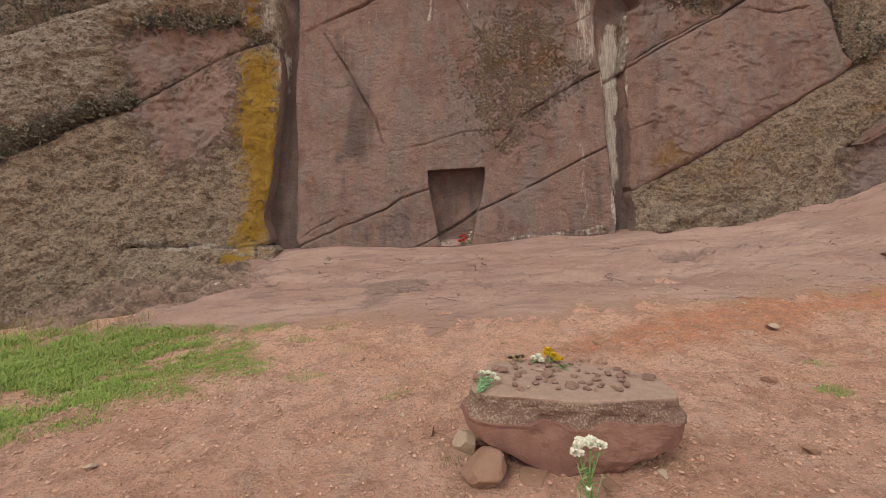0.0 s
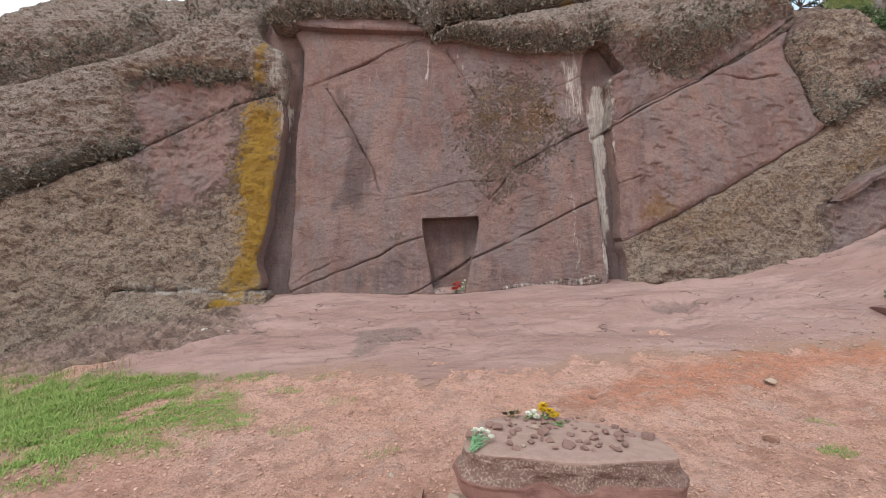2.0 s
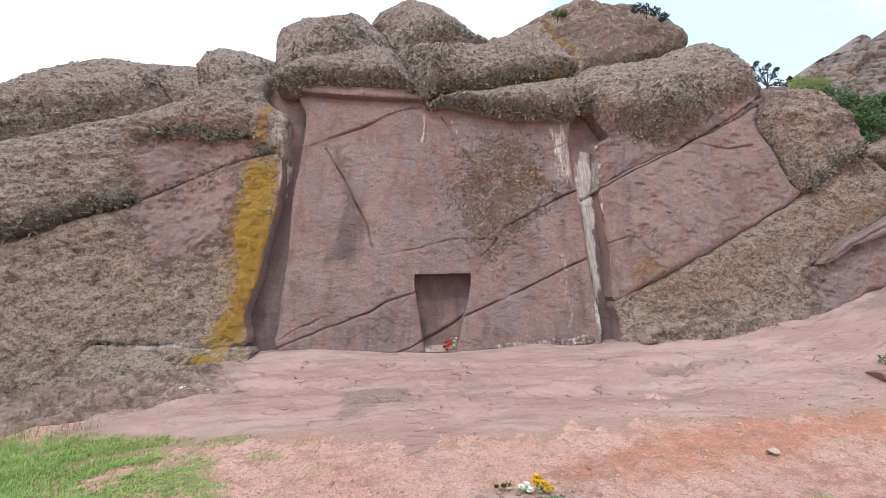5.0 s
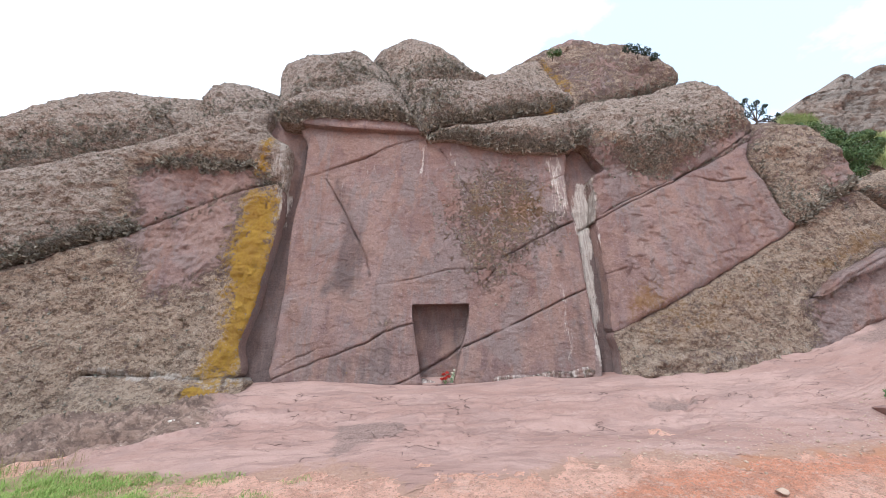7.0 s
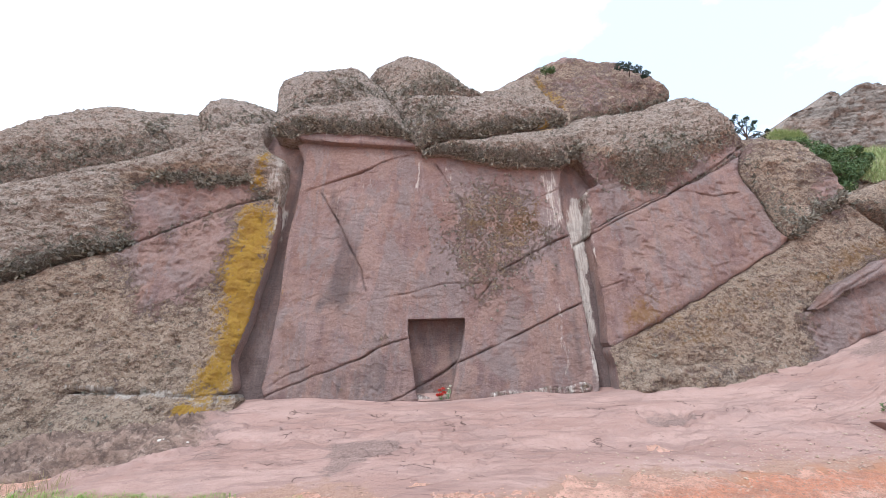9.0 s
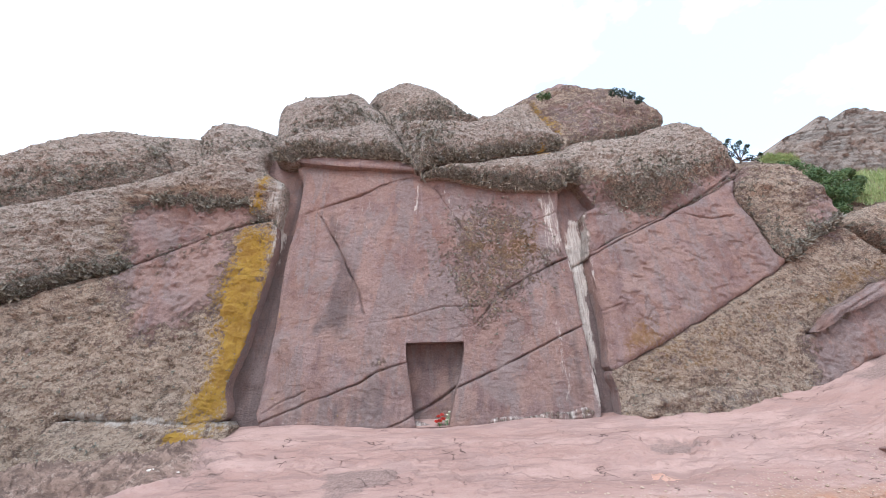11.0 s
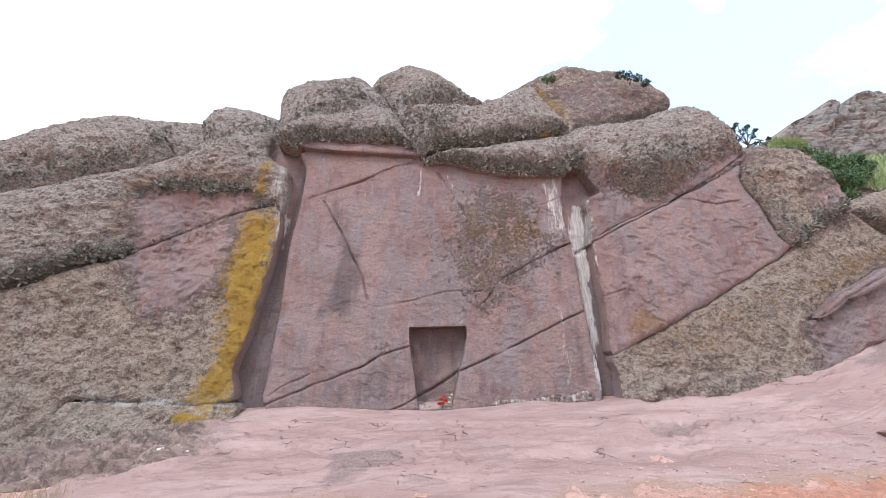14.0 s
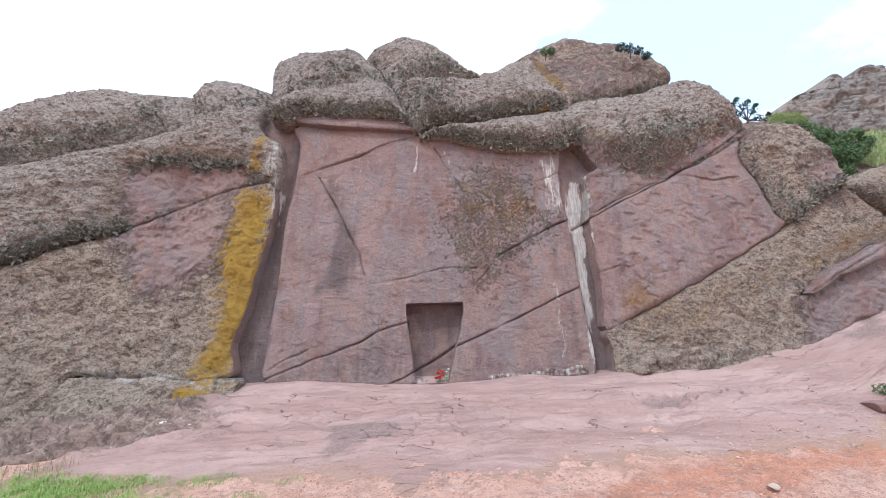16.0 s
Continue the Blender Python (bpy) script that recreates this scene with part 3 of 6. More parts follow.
OCHRE_PANEL = [(0.88, 5.51), (1.42, 5.80), (2.18, 5.66), (3.01, 6.34), (2.99, 5.28), (2.66, 4.93), (2.14, 5.07),
    (1.55, 5.21), (1.03, 5.10)]
OCHRE_FAR = [(9.65, 4.20), (10.38, 4.46), (11.15, 5.15), (12.69, 5.39), (14.01, 5.63), (13.76, 5.19), (11.57, 4.67),
    (10.02, 3.98)]
OCHRE_RIGHT_LOW = [(4.75, 3.20), (5.32, 3.57), (5.96, 3.24), (5.58, 2.81), (4.85, 2.65)]
RIGHT_SHELF = [(9.53, 3.34), (10.02, 3.81), (10.71, 4.18), (11.74, 4.70), (12.46, 4.94), (13.91, 5.45), (13.69, 5.06),
    (12.24, 4.51), (10.95, 4.02), (10.11, 3.65)]
PANEL_FOOT = [(1.53, 1.19), (1.99, 1.28), (2.43, 1.27), (2.88, 1.39), (3.26, 1.39), (3.59, 1.50), (3.79, 1.48),
    (3.79, 1.30), (2.67, 1.18), (1.67, 1.11)]
FOOT_RIGHT = [(4.77, 1.68), (5.17, 1.84), (5.57, 1.88), (6.39, 1.99), (7.20, 2.00), (7.78, 2.11), (8.06, 2.07),
    (8.16, 1.83), (8.38, 1.73), (8.19, 1.43), (6.33, 1.30), (4.78, 1.22)]
BARE_CAP = [(4.89, 12.88), (6.30, 13.46), (7.87, 13.20), (8.61, 12.65), (7.62, 11.77), (5.73, 11.21), (4.94, 11.50)]
BARE_CAP_TOP = [(4.87, 14.69), (5.89, 15.32), (7.09, 15.15), (6.75, 14.62), (5.44, 14.37)]
WALL_FOOT_PALE = [(4.44, 1.51), (5.21, 1.79), (6.60, 1.99), (8.28, 2.13), (9.47, 2.67), (9.44, 2.27), (8.49, 1.61)]
STRIP_GRASS = [(14.10, 11.48), (14.73, 11.92), (15.91, 11.94), (15.92, 11.48), (14.92, 11.18)]
SIDE_GRASS = [(16.34, 9.31), (17.85, 11.04), (19.82, 11.33), (21.57, 11.21), (19.96, 9.39), (17.08, 9.05)]
MOSS_BROW = [(4.59, 7.58), (5.51, 7.99), (7.11, 8.64), (9.20, 8.95), (9.14, 8.48), (8.10, 8.14), (7.12, 7.29),
    (6.20, 6.45), (5.53, 6.59), (4.95, 6.89)]
MOSS_BOULDER = [(8.98, 7.74), (9.34, 7.77), (9.44, 6.87), (9.96, 6.25), (10.27, 5.82), (9.66, 5.27), (9.37, 5.54),
    (9.18, 6.12), (8.97, 6.94)]
MOSS_FAR = [(-13.09, 6.70), (-12.31, 6.98), (-10.96, 7.47), (-9.64, 8.04), (-8.81, 8.05), (-8.98, 8.79), (-8.48, 9.13),
    (-8.03, 8.73), (-7.76, 7.80), (-9.20, 7.07), (-10.57, 6.59), (-11.89, 6.14), (-12.69, 5.96)]
MOSS_A = [(-4.93, 9.55), (-4.36, 10.25), (-3.71, 10.83), (-3.46, 11.59), (-2.42, 11.51), (-1.72, 10.85), (-2.45, 10.33),
    (-3.88, 9.81), (-4.58, 8.98)]
MOSS_B = [(-2.21, 12.02), (-1.46, 12.10), (0.29, 12.90), (1.41, 12.39), (1.77, 11.65), (-0.12, 11.27), (-1.55, 10.85)]
MOSS_SMALL = [(-7.36, 9.22), (-6.61, 9.05), (-5.38, 9.71), (-4.96, 9.04), (-6.40, 8.49), (-6.96, 8.28)]
MOSS_MIDDLE = [(-1.12, 9.32), (-0.27, 9.64), (0.61, 9.48), (0.68, 8.37), (0.44, 7.89), (-0.26, 7.47), (-0.61, 8.13)]
YELLOW_CREASE = [(3.89, 13.16), (4.23, 13.20), (4.77, 11.56), (4.84, 10.71), (4.59, 10.75), (4.15, 12.04)]
FACE_CRACKS = [
    [(-9.88, 3.28), (-9.24, 3.52), (-8.73, 3.81), (-8.17, 4.03), (-7.53, 4.22), (-6.99, 4.53), (-6.39, 4.89), (-5.97, 5.14), (-5.31, 5.48), (-4.61, 5.80), (-4.20, 5.89)],
    [(-3.34, 1.01), (-2.51, 1.40), (-1.36, 1.86), (-1.01, 2.11), (-0.32, 2.34)],
    [(-0.66, 0.97), (-0.11, 1.25), (0.65, 1.68), (0.84, 1.83), (1.94, 2.36), (3.35, 3.09), (3.94, 3.37)],
    [(-3.26, 6.23), (-1.98, 6.88), (-1.07, 7.43), (-0.40, 7.68)],
    [(-2.89, 6.16), (-2.39, 5.40), (-1.62, 4.00), (-1.42, 3.43)],
    [(1.90, 4.13), (2.66, 4.58), (3.37, 5.02), (3.77, 5.20)],
]
SIDE_CRACKS = [
    [(3.89, 4.96), (5.26, 5.76), (6.74, 6.58), (8.18, 7.49), (9.72, 8.65)],
    [(0.16, 7.31), (0.58, 6.64), (0.98, 5.93)],
    [(4.27, 3.67), (4.89, 3.91)],
    [(9.48, 3.33), (10.49, 3.92), (12.33, 4.87), (14.04, 5.54)],
    [(0.63, 2.86), (1.31, 3.33), (1.90, 4.13)],
    [(-8.21, 8.43), (-7.83, 7.84), (-7.53, 7.53)],
    [(-1.26, 3.23), (-0.20, 3.48), (0.48, 3.72), (1.32, 3.76)],
    [(-3.29, 1.19), (-2.99, 1.42), (-2.50, 1.67)],
    [(2.96, 6.31), (3.82, 6.74)],
    [(7.03, 6.73), (8.07, 6.59), (8.78, 6.73)],
]
CRACKS = FACE_CRACKS + SIDE_CRACKS

BARE_STRIP = [(4.25, 5.00), (4.32, 6.61), (4.46, 7.58), (4.78, 7.50), (5.21, 7.03), (5.82, 6.77), (6.54, 6.68),
    (7.18, 7.24), (8.16, 8.08), (9.48, 8.77), (9.87, 8.80), (9.66, 8.32), (6.96, 6.55)]
BARE_SLOPE = [(9.5, 3.2), (10.5, 3.8), (12.3, 4.8), (14.5, 5.5), (14.5, 2.0), (9.2, 1.8)]
BARE_FACET = [(10.7, 6.2), (11.4, 7.5), (11.8, 7.3), (11.85, 6.6), (11.3, 6.2)]
FRINGE_LINE = [(-7.7, 6.02), (-7.0, 6.42), (-4.8, 6.48), (-4.35, 6.1), (-4.8, 6.22), (-7.0, 6.14)]
CRACK_DEPTH = [1.3, 1.0, 1.0, 0.9, 1.0, 1.0, 1.0, 0.5, 0.6, 1.0, 0.35, 1.2, 0.3, 0.5, 0.5, 0.7]


def hashed(i, j, k, seed):
    h = (i * 374761393 + j * 668265263 + k * 2147483647 + seed * 974634257) & 0xFFFFFFFF
    h = ((h ^ (h >> 13)) * 1274126177) & 0xFFFFFFFF
    return ((h ^ (h >> 16)) & 0xFFFF) / 32767.5 - 1.0


def vnoise(p, seed=0):
    """Smooth noise from -1 to 1 for an array of places."""
    c = np.floor(p).astype(np.int64)
    f = p - c
    f = f * f * (3 - 2 * f)
    r = 0.0
    for a in (0, 1):
        for b in (0, 1):
            for d in (0, 1):
                w = (f[:, 0] if a else 1 - f[:, 0]) * (f[:, 1] if b else 1 - f[:, 1]) * (f[:, 2] if d else 1 - f[:, 2])
                r = r + w * hashed(c[:, 0] + a, c[:, 1] + b, c[:, 2] + d, seed)
    return r


def fbm(p, octaves=4, gain=0.5, seed=0):
    s, a = 0.0, 1.0
    for o in range(octaves):
        s = s + a * vnoise(p * 2.03 ** o + 17.3 * o, seed + o)
        a *= gain
    return s


def flat3(x, z, scale):
    return np.stack([x * scale, z * scale, 0 * x + 0.37], -1)


def smoothed(pts, sub=5):
    """A closed curve through the points."""
    p = np.array(pts)
    n, out = len(p), []
    for i in range(n):
        a, b, c, d = p[i - 1], p[i], p[(i + 1) % n], p[(i + 2) % n]
        for u in np.linspace(0, 1, sub, endpoint=False):
            out.append(b + 0.5 * u * (c - a + u * (2 * a - 5 * b + 4 * c - d + u * (3 * (b - c) + d - a))))
    return np.array(out)


def nearest(line, q, closed=True):
    """Distance from each q to a line of points, and the nearest place on it."""
    a = line if closed else line[:-1]
    b = np.roll(line, -1, 0) if closed else line[1:]
    best, spot = np.full(len(q), 1e9), np.zeros_like(q)
    for s, e in zip(a, b):
        v = e - s
        u = np.clip(((q - s) @ v) / max(v @ v, 1e-12), 0, 1)
        place = s + u[:, None] * v
        d = ((q - place) ** 2).sum(1)
        k = d < best
        best[k], spot[k] = d[k], place[k]
    return np.sqrt(best), spot


def within(line, q):
    a, b = line, np.roll(line, -1, 0)
    r = np.zeros(len(q), bool)
    for s, e in zip(a, b):
        k = (s[1] > q[:, 1]) != (e[1] > q[:, 1])
        r ^= k & (q[:, 0] < (e[0] - s[0]) * (q[:, 1] - s[1]) / (e[1] - s[1] + 1e-12) + s[0])
    return r


def soft_area(pts, q, edge):
    """1 well inside the outline, 0 well outside, over a soft edge."""
    line = np.array(pts)
    lo, hi = line.min(0) - edge, line.max(0) + edge
    r = np.zeros(len(q))
    k = np.where(((q > lo) & (q < hi)).all(1))[0]
    if len(k):
        d, _ = nearest(line, q[k])
        r[k] = np.clip(0.5 + np.where(within(line, q[k]), d, -d) / (2 * edge), 0, 1)
    return r


def lean(x, z):
    """How far back the face stands at a height: a steep lower face, then receding shoulders."""
    return np.where(z < 7.7, 9.2 + 0.16 * (z - 1), 10.27 + 0.42 * (z - 7.7))


def mesh_object(name, verts, faces, material, smooth=True):
    me = bpy.data.meshes.new(name)
    me.from_pydata(verts, [], faces)
    me.materials.append(material)
    if smooth:
        me.polygons.foreach_set("use_smooth", [True] * len(me.polygons))
    me.update()
    return new(name, me)


def paint(ob, name, columns):
    at = ob.data.color_attributes.new(name, "FLOAT_COLOR", "POINT")
    at.data.foreach_set("color", np.stack(columns, -1).astype(np.float32).ravel())


OUTCROP = tagged(new("rock_outcrop"), "red sandstone outcrop with a carved doorway panel and lichen-grey domes", "rock formation")
TUFT_SPOTS = []

MOSSES = [(MOSS_BROW, ("ledge",)), (MOSS_BOULDER, ("boulder",)), (MOSS_FAR, ("dome",)), (MOSS_A, ("dome",)), (MOSS_B, ("dome",)), (MOSS_SMALL, ("dome",)), (MOSS_MIDDLE, ("ledge",))]


def rock(name, outline, off=0.0, bulge=0.3, radius=0.5, thick=1.2, step=0.05, lichen=0.8, fringe=0.0, holes=(), rough=0.05, shape=None,
         label="", sub=5, tufts=0.0, crisp=0.5, calm=None, calmness=0.85, parent=OUTCROP, material=None, flake=0.02, grain=None, coarse=0.8, scab=None):
    """One mass of the outcrop: its outline filled with a bulging face, and its rim turned back into the hill."""
    line = smoothed(outline, sub)
    wob = fbm(flat3(line[:, 0], line[:, 1], 2.3), 3, seed=5) * 0.035
    line = line + np.stack([wob, -wob], -1)
    rims = [line] + [np.array(h) for h in holes]
    lo, hi = line.min(0) - 2 * step, line.max(0) + 2 * step
    nx, nz = (np.ceil((hi - lo) / step)).astype(int) + 1
    gx, gz = np.meshgrid(lo[0] + step * np.arange(nx), lo[1] + step * np.arange(nz))
    q = np.stack([gx.ravel(), gz.ravel()], -1)
    inside = within(line, q)
    for h in rims[1:]:
        inside &= ~within(h, q)
    dist, spot = nearest(rims[0], q)
    rim_d = dist.copy()
    for h in rims[1:]:
        d2, s2 = nearest(h, q)
        k = d2 < dist
        dist[k], spot[k] = d2[k], s2[k]
    idx = np.arange(nx * nz).reshape(nz, nx)
    quads = np.stack([idx[:-1, :-1], idx[:-1, 1:], idx[1:, 1:], idx[1:, :-1]], -1).reshape(-1, 4)
    quads = quads[inside[quads].sum(1) >= 2]
    out = np.unique(quads[~inside[quads]])
    q[out], dist[out] = spot[out], 0.0
    near_in = np.unique(quads[inside[quads]])
    near_in = near_in[dist[near_in] < 0.3 * step]
    q[near_in], dist[near_in] = spot[near_in], 0.0
    used, quads = np.unique(quads, return_inverse=True)
    quads = quads.reshape(-1, 4)
    q, dist, spot, rim_d = q[used], dist[used], spot[used], rim_d[used]
    x, z = q[:, 0], q[:, 1]
    u = np.clip(rim_d / radius, 0, 1)
    swell = bulge * (1 - (1 - u) ** 2) ** crisp
    if calm:
        swell = swell * (1 - calmness * soft_area(calm, q, 0.4))
    y = lean(x, z) + off - swell
    if shape is not None:
        y = y + shape(x, z)
    fade = np.clip(dist / 0.15, 0.25, 1)
    y = y + rough * fade * (fbm(flat3(x, z, coarse), 3, seed=11) + 0.45 * fbm(flat3(x, z, 3.5), 3, seed=23))
    y = y + flake * fade * np.clip((fbm(flat3(x * 0.8 + 0.3 * z, z * 1.3, 1.5), 4, 0.6, seed=91) - 0.12) * 8, 0, 1)
    scab = (0.026 if lichen > 0.8 else 0.014 if lichen > 0.5 else 0.005) if scab is None else scab
    grain = (0.006 + 0.016 * (lichen > 0.5)) if grain is None else grain
    y = y + grain * fbm(flat3(x, z, 7.0), 3, 0.7, seed=31)
    scabs = fbm(np.stack([x * 4.2 + z * 1.2, z * 8.5 - x * 1.4, 0 * x], -1), 3, 0.6, seed=37)
    scab = scab * (1 - 0.75 * np.maximum.reduce([soft_area(a, q, 0.3) for a in (YELLOW, RED_SH, RED_LL, BARE_STRIP, BARE_FACET)]))
    y = y - scab * fade * np.clip(scabs * 2.2, -0.4, 1)
    crumbs = fbm(np.stack([x * 11 + z * 3, z * 15 - x * 2, 0 * x], -1), 2, 0.6, seed=39)
    y = y - 0.8 * scab * fade * np.clip(crumbs * 2.5, -0.5, 1)
    bent = q + 0.02 * np.stack([fbm(flat3(x, z, 3.0), 3, seed=41), fbm(flat3(x, z, 3.0), 3, seed=47)], -1)
    torn = 0.55 + 0.6 * vnoise(flat3(x, z, 2.2), seed=43)
    for weight, c in zip(CRACK_DEPTH, CRACKS):
        c = np.array(c)
        k = np.where(((bent > c.min(0) - 0.3) & (bent < c.max(0) + 0.3)).all(1))[0]
        if len(k):
            d, s = nearest(c, bent[k], closed=False)
            y[k] += weight * np.clip(torn[k], 0.15, 1) * (0.16 * np.exp(-(d / 0.019) ** 2) + 0.008 * np.exp(-(d / 0.07) ** 2))
    n = len(q)
    edges = np.concatenate([quads[:, [0, 1]], quads[:, [1, 2]], quads[:, [2, 3]], quads[:, [3, 0]]])
    key = np.sort(edges, 1) @ np.array([n + 1, 1])
    _, first, count = np.unique(key, return_index=True, return_counts=True)
    rim = edges[first[count == 1]]
    ring = np.unique(rim)
    pos = np.full(n, -1)
    m = len(ring)
    pos[ring] = n + np.arange(m)
    front = np.stack([x[ring], y[ring], z[ring]], -1)
    deep = front + np.array([0, thick, 0])
    verts = np.concatenate([np.stack([x, y, z], -1), front, deep])
    sides = np.stack([pos[rim[:, 1]], pos[rim[:, 0]], pos[rim[:, 0]] + m, pos[rim[:, 1]] + m], -1)
    ob = mesh_object(name, verts.tolist(), np.concatenate([quads, sides]).tolist(), material or MAT_ROCK)
    # stains and darker areas
    allq = np.concatenate([q, q[ring], q[ring]])
    rag = allq + 0.1 * np.stack([fbm(flat3(allq[:, 0], allq[:, 1], 2.0), 4, seed=51), fbm(flat3(allq[:, 0], allq[:, 1], 2.0), 4, seed=57)], -1)
    area = lambda pts, edge: soft_area(pts, rag, edge)
    yellow = np.maximum(area(YELLOW, 0.42), area(YELLOW2, 0.12))
    yellow = np.maximum(yellow, 0.9 * area([(-4.75, 6.0), (-4.55, 7.3), (-4.35, 7.3), (-4.35, 6.1)], 0.2))
    yellow = np.maximum(yellow, 0.7 * area([(3.1, 9.1), (3.4, 8.6), (3.7, 8.7), (3.6, 9.2)], 0.2))
    if name in ("boulder", "ledge"):
        yellow = np.maximum(yellow, 0.55 * area(YELLOW_CREASE, 0.12))
    flank = np.concatenate([np.zeros(n), np.ones(2 * m)])
    yellow = yellow * (1 - flank) * (name != "channel_back")
    white = np.maximum.reduce([area(WHITEL, 0.12), 1.05 * area(WHITER, 0.09), 0.55 * area(WHITEPILLAR, 0.14) * (name == "carved_panel"),
                               0.8 * area([(-0.36, 7.7), (-0.28, 7.7), (-0.3, 6.4), (-0.4, 6.5)], 0.07),
                               0.3 * area([(-2.3, 6.4), (-2.0, 6.5), (-1.75, 5.3), (-1.95, 5.2)], 0.12),
                               0.95 * area([(-4.15, 6.1), (-3.95, 7.1), (-4.1, 7.15), (-4.25, 6.2)], 0.1),
                               0.85 * area([(-7.4, 1.2), (-6.6, 0.93), (-4.1, 0.93), (-4.1, 1.04), (-6.5, 1.08)], 0.07),
                               0.62 * area([(3.2, 3.4), (3.3, 3.4), (3.45, 1.6), (3.3, 1.6)], 0.1),
                               0.2 * area([(-2.75, 6.2), (-2.35, 6.4), (-2.2, 5.6), (-2.4, 5.2)], 0.15),
                               0.25 * area([(-1.9, 6.7), (-1.5, 6.9), (-1.35, 5.6), (-1.7, 5.0)], 0.15),
                               0.6 * area([(0.4, 7.2), (0.5, 7.2), (0.95, 5.9), (0.8, 5.9)], 0.07),
                               0.45 * area(WALL_FOOT_PALE, 0.3) * (name in ("wall_block", "foot_ledge")),
                               0.5 * (name == "panel_foot") + np.zeros(len(allq))])
    if name == "plinth":
        white = np.maximum(white, 0.7 * np.clip((allq[:, 1] - 0.93) / 0.05, 0, 1))
    white = white * (1 - 0.6 * flank * (name == "wall_block"))
    li = np.full(len(allq), float(lichen))
    for red, keep in ((RED_LL, 0.12), (RED_SH, 0.05), (BARE_STRIP, 0.05), (BARE_SLOPE, 0.1), (BARE_FACET, 0.1), (BARE_CAP, 0.4), (BARE_CAP_TOP, 0.1)):
        li = li + (keep - li) * area(red, 0.38) * (lichen > 0.5)
    if name == "wall_block":
        li = li * (1 - 0.8 * flank)
    if name == "carved_panel":
        mossy = area(LICHENPANEL, 0.55)
        li = np.maximum(li, 0.42 * mossy)
        li = np.maximum(li, 0.4 * area([(-1.0, 2.6), (-0.6, 2.2), (-1.0, 2.0), (-1.4, 2.3)], 0.3))
    ochre = np.maximum.reduce([0.7 * area(OCHRER, 0.8), 0.5 * area(LICHENPANEL, 0.9), 0.95 * area(OCHRE_PANEL, 0.4), 1.0 * area(OCHRE_FAR, 0.4), 0.9 * area(OCHRE_RIGHT_LOW, 0.3)]) if lichen > 0.03 else np.zeros(len(allq))
    dark = np.maximum.reduce([0.95 * area([(-2.75, 6.2), (-2.5, 6.2), (-1.5, 4.0), (-1.7, 3.0), (-2.5, 3.0), (-2.2, 4.6)], 0.25),
                              # the niche's back is coloured darker than the panel round it
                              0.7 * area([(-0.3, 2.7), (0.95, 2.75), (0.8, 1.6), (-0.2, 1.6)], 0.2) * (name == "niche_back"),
                              0.55 * area([(3.0, 5.0), (3.8, 5.2), (4.0, 1.4), (3.2, 1.4)], 0.35),
                              0.6 * area([(-3.3, 1.0), (-0.7, 2.2), (-0.2, 2.2), (-0.2, 1.0)], 0.3)])
    dark = np.maximum.reduce([dark, 0.45 * area(LICHENPANEL, 0.9), 0.9 * area([(1.9, 4.3), (3.7, 5.5), (3.8, 5.1), (2.6, 4.4), (2.0, 3.9)], 0.3) * (name == "carved_panel")])
    if name == "niche_sill":
        white = np.maximum(white, 0.5)
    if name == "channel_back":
        # the channels' backs are coloured darker, most of all below 5.6 m
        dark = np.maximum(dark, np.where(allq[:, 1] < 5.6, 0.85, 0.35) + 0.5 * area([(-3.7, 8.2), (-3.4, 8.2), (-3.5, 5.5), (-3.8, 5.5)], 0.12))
    pale = 0.85 * area(WHITEPILLAR, 0.2) + 0.5 * area([(-3.3, 6.0), (-2.7, 6.1), (-2.6, 3.4), (-3.3, 2.0)], 0.4)
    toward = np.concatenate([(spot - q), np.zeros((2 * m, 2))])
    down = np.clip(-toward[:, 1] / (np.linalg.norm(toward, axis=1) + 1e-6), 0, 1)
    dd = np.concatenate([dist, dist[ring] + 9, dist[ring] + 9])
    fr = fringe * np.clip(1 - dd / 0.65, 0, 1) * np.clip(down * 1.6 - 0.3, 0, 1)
    fr = fr * (1 - np.maximum(area(RED_SH, 0.15), area(BARE_STRIP, 0.3)))
    if name == "shoulder":
        fr = np.maximum(fr, 0.95 * area(FRINGE_LINE, 0.14))
    for pts, kinds in MOSSES:
        if name in kinds:
            fr = np.maximum(fr, 0.52 * area(pts, 0.55))
    paint(ob, "stain", (yellow, white, li, ochre))
    paint(ob, "wash", (dark, fr, pale, 0 * dark + 1))
    if tufts:
        weight = (0.16 * np.clip(li[:n] - 0.5, 0, 1) + 0.55 * fr[:n] ** 1.4) * tufts * (step / 0.05) ** 2
        if name == "carved_panel":
            weight = weight + 0.022 * mossy[:n]
        weight = weight * (1 - yellow[:n])
        pick = np.where(np.random.rand(n) < weight)[0]
        TUFT_SPOTS.extend([(*v, f) for v, f in zip(verts[pick].tolist(), fr[pick].tolist())])
    ob.parent = parent
    return tagged(ob, label)


def tilt_plates(x, z):
    """Slight steps of the panel's plates across its cracks."""
    a = np.clip((z - (1.0 + 0.44 * (x + 3.34))) / 0.06, 0, 1) * (x < -0.3)
    b = np.clip((z - (0.97 + 0.51 * (x + 0.66))) / 0.06, 0, 1) * (x > -0.3)
    c = np.clip((z - (6.23 + 0.5 * (x + 3.26))) / 0.06, 0, 1) * (x < -0.3)
    return 0.012 * (a + b) - 0.03 * c


def flare(x, z):
    """The plinth slopes outwards towards its foot."""
    return -0.7 * np.clip(0.95 - z, 0, 2)


